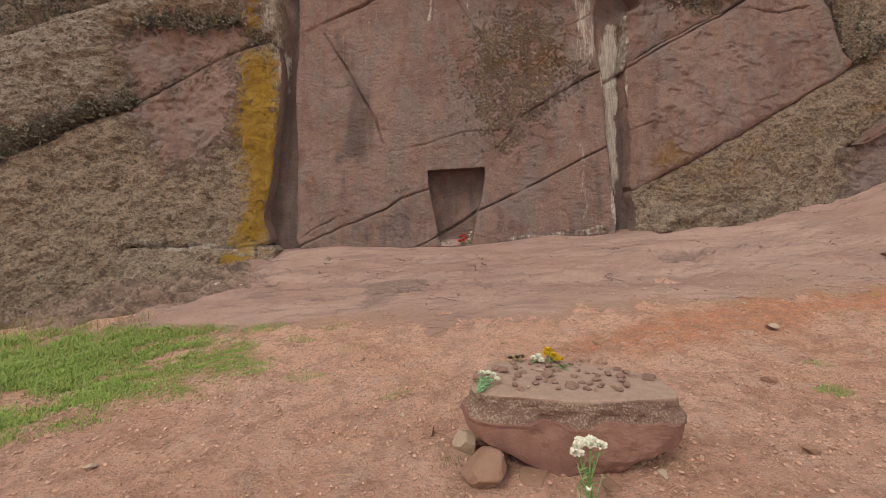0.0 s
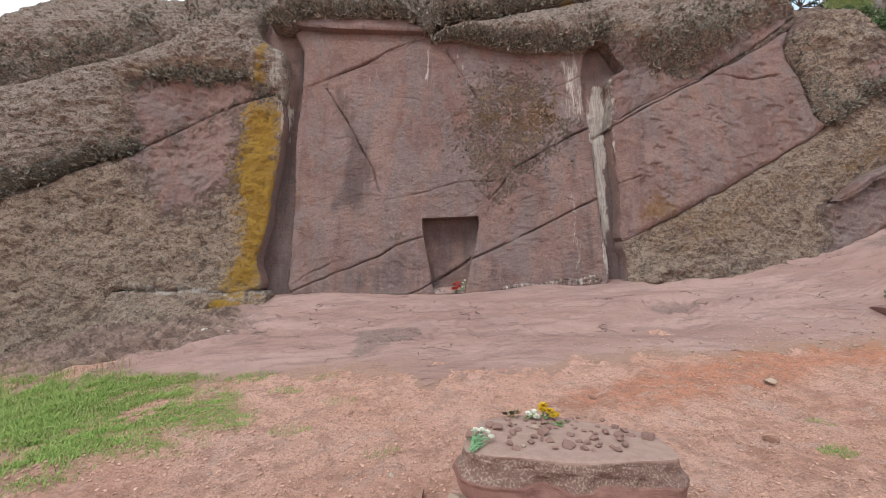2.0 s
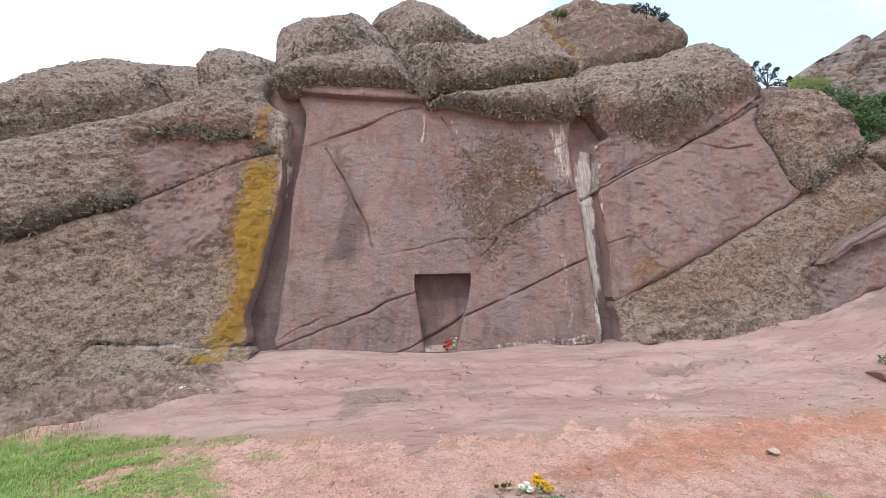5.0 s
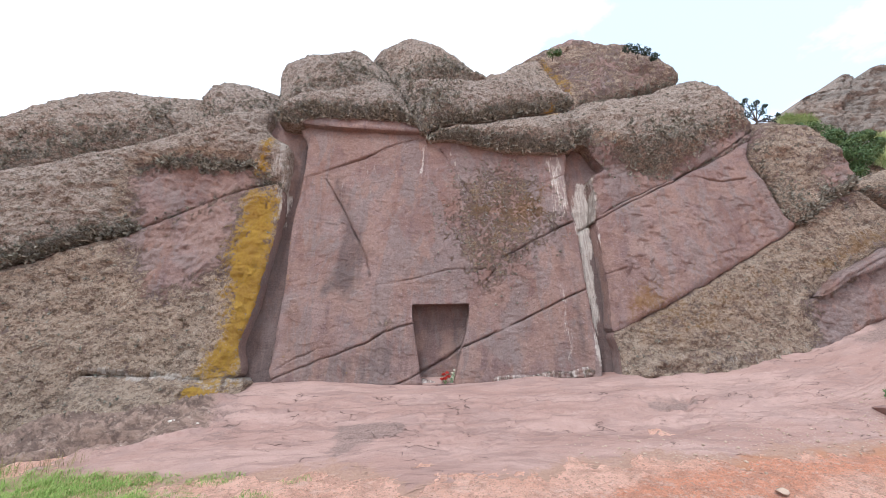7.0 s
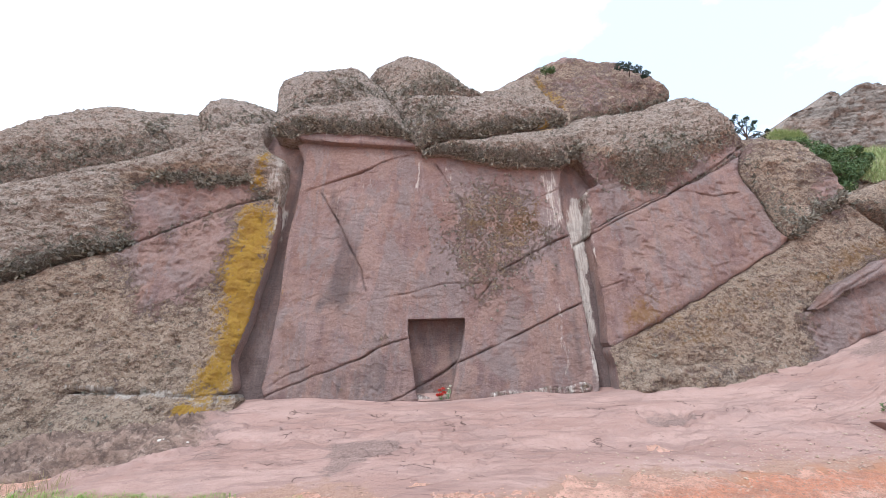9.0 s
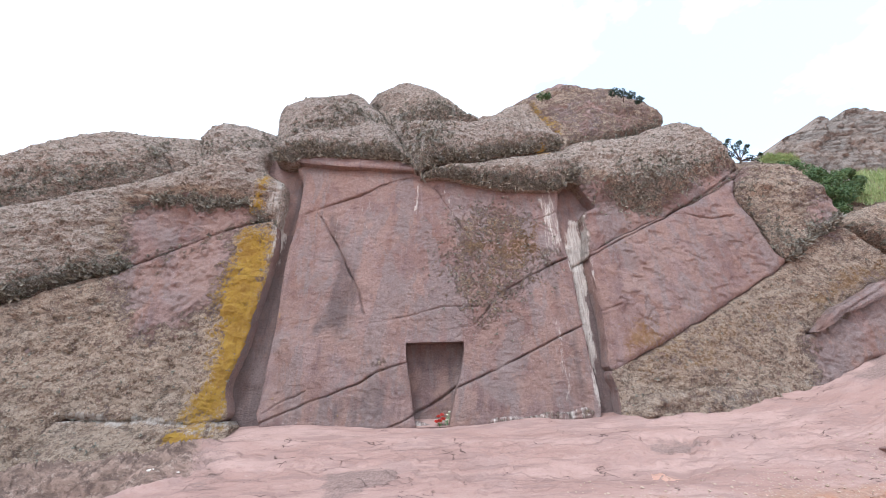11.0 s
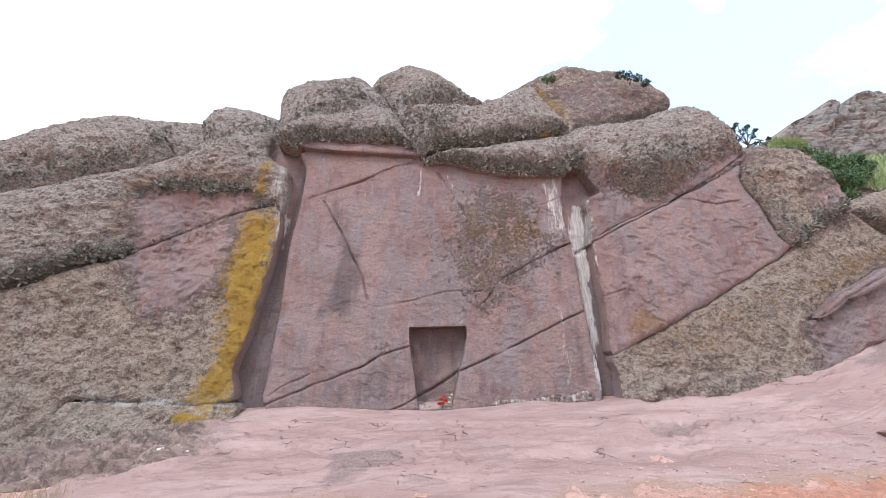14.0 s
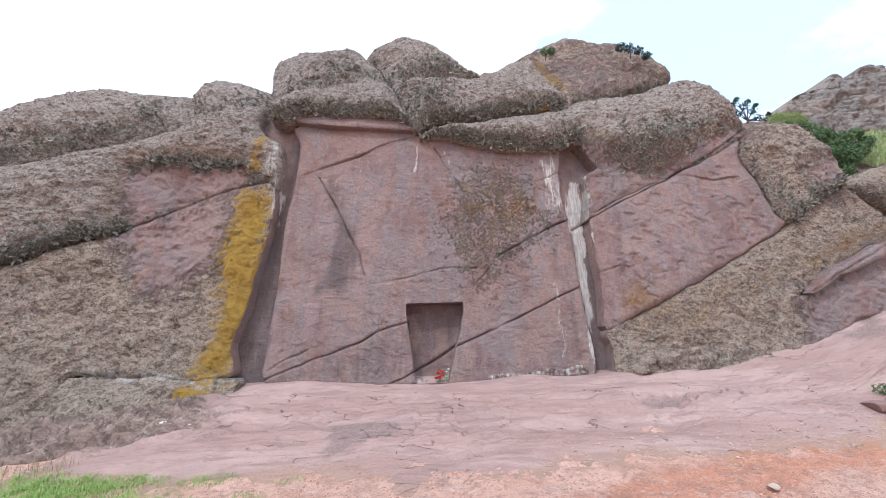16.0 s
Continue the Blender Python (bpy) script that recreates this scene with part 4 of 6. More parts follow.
def folds(x, z):
    """Slanting joints and knobs of the far hill."""
    a = np.abs(fbm(np.stack([x * 0.13, z * 0.2 - x * 0.06, 0 * x], -1), 3, seed=131))
    b = np.abs(fbm(np.stack([x * 0.4, z * 0.5 - x * 0.1, 0 * x], -1), 3, seed=137))
    return 0.8 - 1.0 * a - 0.7 * b


rock("carved_panel", PANEL, 0.12, 0.08, 0.12, 0.75, 0.022, 0.04, holes=[NICHE], rough=0.03, flake=0.016, scab=0.005, shape=tilt_plates, sub=3,
     label="smooth carved red sandstone door panel crossed by diagonal cracks", tufts=0.6)
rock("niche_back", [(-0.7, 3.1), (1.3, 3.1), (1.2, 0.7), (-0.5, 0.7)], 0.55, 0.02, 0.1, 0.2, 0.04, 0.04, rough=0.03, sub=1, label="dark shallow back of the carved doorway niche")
rock("niche_sill", [(-0.2, 1.1), (0.3, 1.08), (0.8, 1.12), (0.75, 0.85), (-0.15, 0.85)], 0.2, 0.06, 0.08, 0.4, 0.02, 0.02, rough=0.02, sub=2, label="worn pale sill of the niche")
rock("lintel", LINTEL, -0.12, 0.1, 0.1, 0.7, 0.04, 0.1, rough=0.02, sub=2, label="bare red sandstone lintel band")
rock("channel_back", [(-5.0, 0.6), (-5.0, 8.6), (-3.0, 8.8), (-2.9, 0.6)], 0.36, 0.05, 0.2, 0.3, 0.05, 0.04, rough=0.04, sub=1, label="dark back of a carved channel")
rock("channel_back", [(3.2, 0.9), (3.2, 8.6), (5.6, 8.6), (5.0, 0.9)], 0.42, 0.05, 0.2, 0.3, 0.05, 0.04, rough=0.04, sub=1, label="dark back of a carved channel")
rock("wall_block", WALL_LOWER_LEFT, 0.0, 0.12, 0.16, 1.2, 0.028, 0.74, rough=0.09, label="brown lichened sandstone face with a yellow lichen stripe", tufts=0.7)
rock("wall_block", WALL_RIGHT, 0.0, 0.16, 0.22, 1.2, 0.026, 0.08, rough=0.07, flake=0.035, label="bare purple-red sandstone face", tufts=0.5)
rock("wall_block", WALL_LOWER_RIGHT, 0.0, 0.12, 0.18, 1.2, 0.03, 0.7, rough=0.09, label="ochre-brown lichened sandstone face", tufts=0.7)
rock("plinth", SHELFL, -0.12, 0.05, 0.05, 0.8, 0.035, 0.75, 0.2, rough=0.14, sub=2, shape=flare, label="low dark lichened ledge at the wall's foot", tufts=0.6)
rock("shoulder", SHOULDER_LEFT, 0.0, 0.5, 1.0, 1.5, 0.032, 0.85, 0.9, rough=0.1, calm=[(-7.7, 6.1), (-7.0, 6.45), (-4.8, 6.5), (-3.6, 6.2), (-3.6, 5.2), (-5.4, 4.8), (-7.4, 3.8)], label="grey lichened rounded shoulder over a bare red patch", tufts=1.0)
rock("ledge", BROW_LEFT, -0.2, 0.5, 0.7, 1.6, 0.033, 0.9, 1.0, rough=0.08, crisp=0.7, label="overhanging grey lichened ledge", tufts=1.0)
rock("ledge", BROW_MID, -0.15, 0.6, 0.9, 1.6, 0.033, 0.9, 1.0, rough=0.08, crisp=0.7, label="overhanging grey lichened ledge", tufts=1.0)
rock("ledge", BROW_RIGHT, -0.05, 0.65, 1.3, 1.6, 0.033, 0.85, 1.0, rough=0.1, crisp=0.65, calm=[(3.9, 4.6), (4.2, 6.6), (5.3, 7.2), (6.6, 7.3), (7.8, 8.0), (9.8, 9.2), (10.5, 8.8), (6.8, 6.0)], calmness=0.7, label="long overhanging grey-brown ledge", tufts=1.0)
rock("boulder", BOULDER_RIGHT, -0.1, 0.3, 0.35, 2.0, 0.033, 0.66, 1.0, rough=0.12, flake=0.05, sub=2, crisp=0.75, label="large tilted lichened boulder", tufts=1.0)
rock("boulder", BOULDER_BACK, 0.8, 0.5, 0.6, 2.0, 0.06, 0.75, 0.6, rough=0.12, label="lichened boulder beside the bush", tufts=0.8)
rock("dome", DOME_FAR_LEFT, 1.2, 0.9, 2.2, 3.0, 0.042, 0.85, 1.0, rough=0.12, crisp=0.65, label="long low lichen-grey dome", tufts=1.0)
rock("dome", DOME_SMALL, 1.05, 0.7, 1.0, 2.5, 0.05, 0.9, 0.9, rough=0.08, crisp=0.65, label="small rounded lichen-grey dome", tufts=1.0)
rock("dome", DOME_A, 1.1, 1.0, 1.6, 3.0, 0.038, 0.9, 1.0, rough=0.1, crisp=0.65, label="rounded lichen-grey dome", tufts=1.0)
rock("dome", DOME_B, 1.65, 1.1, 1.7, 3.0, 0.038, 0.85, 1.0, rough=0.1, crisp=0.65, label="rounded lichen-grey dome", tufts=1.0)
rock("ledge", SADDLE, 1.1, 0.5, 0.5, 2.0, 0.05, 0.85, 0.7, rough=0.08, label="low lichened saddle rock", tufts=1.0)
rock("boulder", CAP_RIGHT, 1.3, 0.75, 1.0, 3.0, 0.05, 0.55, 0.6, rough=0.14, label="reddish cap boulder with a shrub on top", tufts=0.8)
rock("right_shelf", RIGHT_SHELF, -0.3, 0.1, 0.1, 1.2, 0.04, 0.12, 0.3, rough=0.05, sub=2, label="smooth bare shelf of rock over a dark undercut")
rock("panel_foot", PANEL_FOOT, 0.04, 0.07, 0.1, 0.5, 0.02, 0.3, rough=0.09, flake=0.04, sub=2, label="broken pale ridge along the panel's foot")
rock("foot_ledge", FOOT_RIGHT, -0.12, 0.12, 0.1, 0.6, 0.03, 0.62, rough=0.16, flake=0.05, sub=2, label="crumbling grey-brown ledge at the wall's foot", tufts=0.4)
rock("inner_rock", [(-16, -1), (-16, 6.0), (-10, 7.5), (-5, 8.5), (-4, 10.0), (3, 10.8), (8, 10.5), (9.2, 8.5), (11.0, 7.5), (14.0, 4.5), (15, 1)], 1.6, 0.1, 0.5, 4.0, 0.16, 0.6,
     rough=0.15, sub=2, label="shaded inner rock behind the joints")
tagged(rock("grassy_bank", BANK, 3.0, 0.6, 1.0, 6.0, 0.12, 0.6, rough=0.2, parent=None), "grassy rock bank behind the outcrop", "bank", kind="structure")
tagged(rock("rocky_hill", HILL, 26.5, 0.8, 5.0, 15.0, 0.22, 0.75, rough=0.8, sub=5, shape=folds, parent=None, material=MAT_HILL, coarse=0.16, flake=0.5, grain=0.12), "grey weathered rock hill rising behind the bushes", "hill", kind="structure")


# ---- the ground ----
GX = np.array([-60, -12, -8, -4, 0, 4, 8, 12, 60.0])
GY = np.array([-60, 0, 3, 6, 9.2, 13, 60.0])
GZ = np.array([[-0.8, -0.5, -0.35, -0.2, -0.1, 0.0, 0.1, 0.2, 0.6],
               [-0.8, -0.4, -0.25, -0.1, 0.0, 0.1, 0.25, 0.4, 0.9],
               [-0.9, -0.42, -0.28, -0.1, 0.02, 0.12, 0.3, 0.5, 1.2],
               [-1.0, -0.5, -0.33, -0.05, 0.27, 0.45, 0.62, 1.1, 2.0],
               [-1.0, -0.7, -0.1, 0.8, 0.97, 1.3, 1.75, 3.0, 4.0],
               [-0.5, 0.0, 0.5, 1.2, 1.5, 2.0, 2.8, 4.2, 6.0],
               [0.0, 0.5, 1.0, 1.6, 2.0, 2.6, 3.5, 5.0, 9.0]])
EDGE_X = np.array([-60, -12, -7.6, -4.9, -2.7, -1.2, 0, 1.3, 2.2, 3.1, 4.5, 6, 7.3, 10, 60.0])
EDGE_Y = np.array([7.0, 6.7, 6.5, 6.15, 5.95, 5.9, 5.65, 5.55, 5.8, 6.0, 6.15, 6.35, 6.55, 7.2, 12.0])
ORANGE_EARTH = [(1.3, 4.5), (2.6, 5.15), (4.1, 5.75), (5.4, 6.0), (7.0, 6.2), (7.0, 5.6), (5.2, 5.4), (3.8, 4.9), (3.3, 4.6), (2.0, 4.45)]
GREY_PATCH = [(-1.36, 6.55), (-1.28, 7.3), (-0.67, 7.15), (-0.25, 6.9), (-0.35, 6.55), (-0.84, 6.35), (-1.18, 6.14)]
GREY_FOOT = [(-4.0, 9.2), (-3.3, 8.9), (-3.0, 7.5), (-3.15, 6.7), (-3.6, 7.1), (-3.9, 8.0)]
WORN_PIT = [(4.1, 7.95), (5.0, 7.98), (5.2, 7.6), (4.6, 7.45), (4.0, 7.5)]
STAIN_RIGHT = [(10.0, 9.3), (11.0, 9.7), (11.6, 9.5), (10.6, 8.7), (9.9, 8.9)]
BEDDED_LEFT = [(-12, 6.7), (-5.9, 6.65), (-5.0, 6.85), (-4.3, 7.15), (-3.7, 7.7), (-3.8, 8.6), (-4.3, 9.6), (-12, 10.5)]


def eased(values, knots, t):
    """Smooth interpolation through knots along the last axis."""
    k = np.clip(np.searchsorted(knots, t) - 1, 0, len(knots) - 2)
    return k, np.clip((t - knots[k]) / (knots[k + 1] - knots[k]), 0, 1)


SLOPE_X = np.gradient(GZ, GX, axis=1)
SLOPE_Y = np.gradient(GZ, GY, axis=0)


def base_height(x, y):
    i, u = eased(GZ, GX, x)
    j, v = eased(GZ, GY, y)

    def across(jj):
        w = GX[i + 1] - GX[i]
        a, b, da, db = GZ[jj, i], GZ[jj, i + 1], SLOPE_X[jj, i] * w, SLOPE_X[jj, i + 1] * w
        return a + u * (da + u * (3 * (b - a) - 2 * da - db + u * (2 * (a - b) + da + db)))

    def steep(jj):
        return SLOPE_Y[jj, i] * (1 - u) + SLOPE_Y[jj, i + 1] * u
    h = GY[j + 1] - GY[j]
    a, b, da, db = across(j), across(j + 1), steep(j) * h, steep(j + 1) * h
    return a + v * (da + v * (3 * (b - a) - 2 * da - db + v * (2 * (a - b) + da + db)))


def rocky(x, y):
    """How far inside the bare rock a place lies, in metres."""
    return y - np.interp(x, EDGE_X, EDGE_Y) + 0.35 * fbm(flat3(x, y, 0.9), 3, seed=71)


def ground_height(x, y):
    near = np.exp(-(x ** 2 + y ** 2) / 900)
    return base_height(x, y) + near * (0.04 * fbm(flat3(x, y, 0.7), 3, seed=61) + 0.026 * fbm(flat3(x, y, 3.5), 4, 0.65, seed=63) + 0.009 * fbm(flat3(x * 0.8, y * 1.4 - 0.4 * x, 13.0), 2, 0.6, seed=65)) + (1 - near) * 1.2 * fbm(flat3(x, y, 0.03), 3, seed=67) - 0.25 * np.clip(rocky(x, y) - 0.5, 0, 1)


def apron_height(x, y):
    inside = rocky(x, y)
    steps = 0.05 * fbm(np.stack([x * 0.5 + y * 0.12, y * 2.2 - x * 0.5, 0 * x], -1), 3, seed=81)
    layer = 0.03 * vnoise(np.stack([x * 0.8, y * 3.5 - x * 0.8, 0 * x], -1), seed=85) * np.clip(inside / 1.0, 0, 1)
    left = soft_area(BEDDED_LEFT, np.stack([x, y], -1), 0.5)
    strata = left * (0.26 * fbm(np.stack([x * 0.8, y * 3.4 - x * 1.9, 0 * x], -1), 5, 0.65, seed=88) + 0.17 * np.abs(fbm(np.stack([x * 0.9, y * 4.6 - x * 2.5, 0 * x], -1), 3, seed=89)) + 0.06 * np.abs(fbm(np.stack([x * 2.2, y * 11 - x * 6, 0 * x], -1), 3, seed=90)) - 0.12) * np.clip((8.9 - y) / 0.8, 0.1, 1) - 0.06 * left
    band = 2.6 * fbm(np.stack([x * 0.45 + y * 0.2, y * 1.5 - x * 0.35, 0 * x], -1), 4, 0.55, seed=121)
    part_up = band - np.floor(band)
    ledge = 0.036 * (np.floor(band) + np.clip((part_up - 0.86) / 0.14, 0, 1) - 0.75 * part_up) * np.clip(inside - 0.2, 0, 1) * np.clip((8.7 - y) / 0.8, 0, 1)
    return base_height(x, y) + ledge + np.clip(inside * 0.12, -0.12, 0.05) + steps * np.clip(inside + 0.3, 0, 1) + layer + strata + 0.07 * soft_lump(x, y, -0.85, 7.0, 0.5, 0.28) - 0.11 * soft_area(WORN_PIT, np.stack([x, y], -1) + 0.1 * np.stack([fbm(flat3(x, y, 3.0), 3, seed=141), fbm(flat3(x, y, 3.0), 3, seed=143)], -1), 0.1)


def soft_lump(x, y, cx, cy, rx, ry):
    return np.exp(-((x - cx) / rx) ** 2 - ((y - cy) / ry) ** 2)


def sheet(name, xs, ys, height, material):
    gx, gy = np.meshgrid(xs, ys)
    x, y = gx.ravel(), gy.ravel()
    idx = np.arange(len(x)).reshape(gx.shape)
    quads = np.stack([idx[:-1, :-1], idx[:-1, 1:], idx[1:, 1:], idx[1:, :-1]], -1).reshape(-1, 4)
    ob = mesh_object(name, np.stack([x, y, height(x, y)], -1).tolist(), quads.tolist(), material)
    zero = 0 * x
    inside = rocky(x, y)
    rag = np.stack([x, y], -1) + 0.16 * np.stack([fbm(flat3(x, y, 1.7), 4, 0.6, seed=151), fbm(flat3(x, y, 1.7), 4, 0.6, seed=153)], -1)
    orange = 0.95 * soft_area(ORANGE_EARTH, rag, 0.3) + 0.38 * soft_lump(x, y, 4.2, 4.2, 3.0, 1.6)
    gravel = np.exp(-(inside / 0.5) ** 2) * np.clip((x - 2.0) / 1.5, 0, 1)
    lichen = 0.9 * soft_area(BEDDED_LEFT, rag, 0.35)
    # the pit's hollow is coloured greyer than the rock round it
    grey = np.maximum.reduce([0.95 * soft_area(GREY_PATCH, rag, 0.14), 0.6 * soft_area(GREY_FOOT, rag, 0.35), 0.8 * soft_area(WORN_PIT, rag, 0.12), 0.9 * soft_area(STAIN_RIGHT, rag, 0.3),
                              0.5 * soft_lump(x, y, -2.3, 6.7, 0.6, 0.25), 0.5 * soft_lump(x, y, 6.3, 7.6, 0.5, 0.25)])
    paint(ob, "stain", (np.clip(grey, 0, 1), gravel, lichen, np.clip(orange, 0, 1)))
    paint(ob, "wash", (np.clip(0.55 - inside / 0.5, 0, 1), zero, zero, zero + 1))
    return ob


def spread(lo, a, b, hi, fine, coarse):
    return np.concatenate([lo + (a - lo) * (1 - np.linspace(1, 0, coarse, endpoint=False) ** 2), np.arange(a, b, fine), b + (hi - b) * np.linspace(0, 1, coarse) ** 2])


FAR = 900.0
tagged(sheet("ground", spread(-FAR, -7.5, 7.5, FAR, 0.032, 30), spread(-FAR, 1.3, 6.8, FAR, 0.03, 30), ground_height, MAT_SOIL),
       "dry reddish earth with grit, rising gently to bare rock", "ground", kind="structure")
tagged(sheet("rock_apron", np.arange(-12, 14, 0.035), np.arange(5.0, 10.5, 0.035), apron_height, MAT_APRON),
       "smooth pink bedrock slope trodden at the outcrop's foot", "bedrock", kind="structure")


# ---- helpers for the things ----
def part(name, bm, material, parent=None, label="", smooth=True):
    """Links a bmesh as one mesh object under a thing."""
    me = bpy.data.meshes.new(name)
    bm.to_mesh(me)
    bm.free()
    me.materials.append(material)
    if smooth:
        me.polygons.foreach_set("use_smooth", [True] * len(me.polygons))
    ob = new(name, me)
    ob.parent = parent
    return tagged(ob, label)


def soil_z(x, y):
    return float(ground_height(np.array([x], float), np.array([y], float))[0])


def apron_z(x, y):
    a, b = np.array([x], float), np.array([y], float)
    return float(max(ground_height(a, b)[0], apron_height(a, b)[0]))


def tube(bm, places, radii, sides=6):
    """A tapered stem through the places."""
    rings = []
    for i, p in enumerate(places):
        d = (Vector(places[min(i + 1, len(places) - 1)]) - Vector(places[max(i - 1, 0)])).normalized()
        a = d.orthogonal().normalized()
        b = d.cross(a)
        rings.append([bm.verts.new(Vector(p) + radii[i] * (math.cos(k * math.tau / sides) * a + math.sin(k * math.tau / sides) * b)) for k in range(sides)])
    for r, s in zip(rings, rings[1:]):
        for k in range(sides):
            bm.faces.new((r[k], r[(k + 1) % sides], s[(k + 1) % sides], s[k]))
    bm.faces.new(rings[0][::-1])
    bm.faces.new(rings[-1])


def blades(name, roots, length, width, lean_out, material, up=1.0):
    """Many thin bent blades, as one mesh: roots, and arrays of length, width and lean."""
    n = len(roots)
    roots = np.array(roots)
    turn = np.random.rand(n) * math.tau
    side = np.stack([np.cos(turn), np.sin(turn), 0 * turn], -1)
    ahead = np.stack([-np.sin(turn), np.cos(turn), 0 * turn], -1)
    rise = np.array([0, 0, up])
    w, l, o = width[:, None], length[:, None], lean_out[:, None]
    v = np.stack([roots - side * w, roots + side * w, roots + rise * l * 0.6 + ahead * o * l * 0.35 + side * w * 0.7,
                  roots + rise * l * 0.6 + ahead * o * l * 0.35 - side * w * 0.7, roots + rise * l * (1 - 0.35 * o) + ahead * o * l], 1).reshape(-1, 3)
    k = np.arange(n)[:, None] * 5
    faces = np.concatenate([k + [0, 1, 2, 3]]).tolist() + (k + [3, 2, 4]).tolist()
    return mesh_object(name, v.tolist(), faces, material, smooth=False)


def angular_stone(seed, flat=0.6, cuts=7, detail=2):
    """A broken stone about 1 across: a ball cut by planes, with a worn surface."""
    rng = np.random.RandomState(seed)
    bm = bmesh.new()
    bmesh.ops.create_icosphere(bm, subdivisions=detail, radius=0.62)
    planes = [(Vector(rng.normal(size=3)).normalized(), 0.24 + 0.2 * rng.rand()) for _ in range(cuts + 4)]
    for v in bm.verts:
        for nrm, dd in planes:
            over = v.co.dot(nrm) - dd
            if over > 0:
                v.co -= nrm * over * 0.92
        v.co += 0.025 * noise.noise_vector(v.co * 4 + Vector((seed, 0, 0)))
        v.co.z *= flat
    return bm


def stone_mesh(name, seed, flat, material, detail=2):
    bm = angular_stone(seed, flat, detail=detail)
    me = bpy.data.meshes.new(name)
    bm.to_mesh(me)
    bm.free()
    me.materials.append(material)
    return me


# ---- the offering slab in front ----
SLAB = tagged(new("stone_slab"), "flat-topped red sandstone boulder used as an offering table", "boulder")
SLAB.location = (0.85, 2.68, 0)
SLAB_TOP = 0.5
SLAB_OUT = [(-0.68, -0.14), (-0.55, -0.22), (-0.28, -0.26), (0.0, -0.30), (0.30, -0.29), (0.62, -0.25), (0.70, -0.17), (0.70, 0.0), (0.60, 0.16), (0.42, 0.28), (0.12, 0.42), (-0.2, 0.45), (-0.45, 0.38), (-0.62, 0.18), (-0.68, 0.0)]
SLAB_SIDE = [(1.0, 0.482, 0.75), (1.0, 0.45, 1.0), (0.995, 0.42, 1.0), (1.0, 0.385, 0.95), (1.03, 0.355, 0.7), (1.07, 0.335, 0.2), (1.08, 0.30, 0.0), (1.08, 0.24, 0.0), (1.06, 0.17, 0.0), (1.03, 0.10, 0.0), (0.98, 0.04, 0.0), (0.86, -0.01, 0.0), (0.5, -0.03, 0.0)]


def slab_body():
    """A flat top, a rough crusted band under its rim, and broken faces that run in under the stone."""
    rim = smoothed(SLAB_OUT, 9)
    n = len(rim)
    levels = [(0.35, 0.5, 0.0), (0.6, 0.5, 0.0), (0.8, 0.501, 0.0), (0.93, 0.5, 0.0), (0.985, 0.495, 0.0)]
    for a, b in zip(SLAB_SIDE, SLAB_SIDE[1:]):
        levels += [tuple(np.array(a) + (np.array(b) - np.array(a)) * u) for u in (0, 0.33, 0.67)]
    levels.append(SLAB_SIDE[-1])
    facets = []
    for turn, dip, cut in ((-165, -0.05, 0.03), (-128, -0.2, 0.03), (-100, -0.08, 0.02), (-72, -0.22, 0.02), (-45, -0.06, 0.035), (-12, -0.15, 0.025), (30, -0.1, 0.03)):
        nrm = Vector((math.cos(radians(turn)), math.sin(radians(turn)), dip)).normalized()
        facets.append((nrm, max(nrm.x * x * 1.03 + nrm.y * y * 1.06 for x, y in rim) + nrm.z * 0.2 - cut))
    verts, band = [], []
    for scale, z, b in levels:
        for x, y in rim:
            lift = (0.24 * min(1.0, max(0.0, -x - 0.3) / 0.4) + 0.18 * min(1.0, max(0.0, x - 0.15) / 0.55) ** 1.3) * max(0.0, 0.3 - z) / 0.3
            p = Vector((x * scale * 0.96, y * scale, z + lift))
            side = z < 0.485
            rag = noise.noise_vector(p * 4.0) * (0.03 if side else 0.006) + noise.noise_vector(p * 15.0) * (0.007 if side else 0.003) + noise.noise_vector(p * 40.0) * (0.004 if side else 0.001)
            if z < 0.46:
                out = Vector((x, y * 1.6, -0.12)).normalized()
                near = noise.voronoi(p * 3.3 + Vector((3.1, 0.7, 1.9)))[0]
                small = noise.voronoi(p * 9.0)[0]
                rag += out * ((near[0] - 0.46) * 0.10 * min(1.0, (0.46 - z) / 0.08) + (small[0] - 0.4) * 0.035)
            p = p + rag
            for nrm, reach in facets:
                over = p.dot(nrm) - reach
                if z < 0.37 and over > 0:
                    p = p - nrm * over * 0.8 * min(1.0, (0.37 - z) / 0.06)
            verts.append(p)
            band.append(b)
    faces = []
    rings = len(levels)
    for r in range(rings - 1):
        for i in range(n):
            faces.append((r * n + i, (r + 1) * n + i, (r + 1) * n + (i + 1) % n, r * n + (i + 1) % n))
    top, base = len(verts), len(verts) + 1
    verts += [Vector((0, 0.03, 0.5)), Vector((0, 0.03, -0.02))]
    band += [0, 0]
    for i in range(n):
        faces.append((top, i, (i + 1) % n))
        faces.append((base, (rings - 1) * n + (i + 1) % n, (rings - 1) * n + i))
    ob = mesh_object("body", [tuple(v) for v in verts], faces, MAT_SLABBODY, smooth=False)
    zero = np.zeros(len(verts))
    paint(ob, "stain", (np.array(band), np.array([1.0 if v.z > 0.478 else 0.0 for v in verts]), zero, zero))
    ob.parent = SLAB


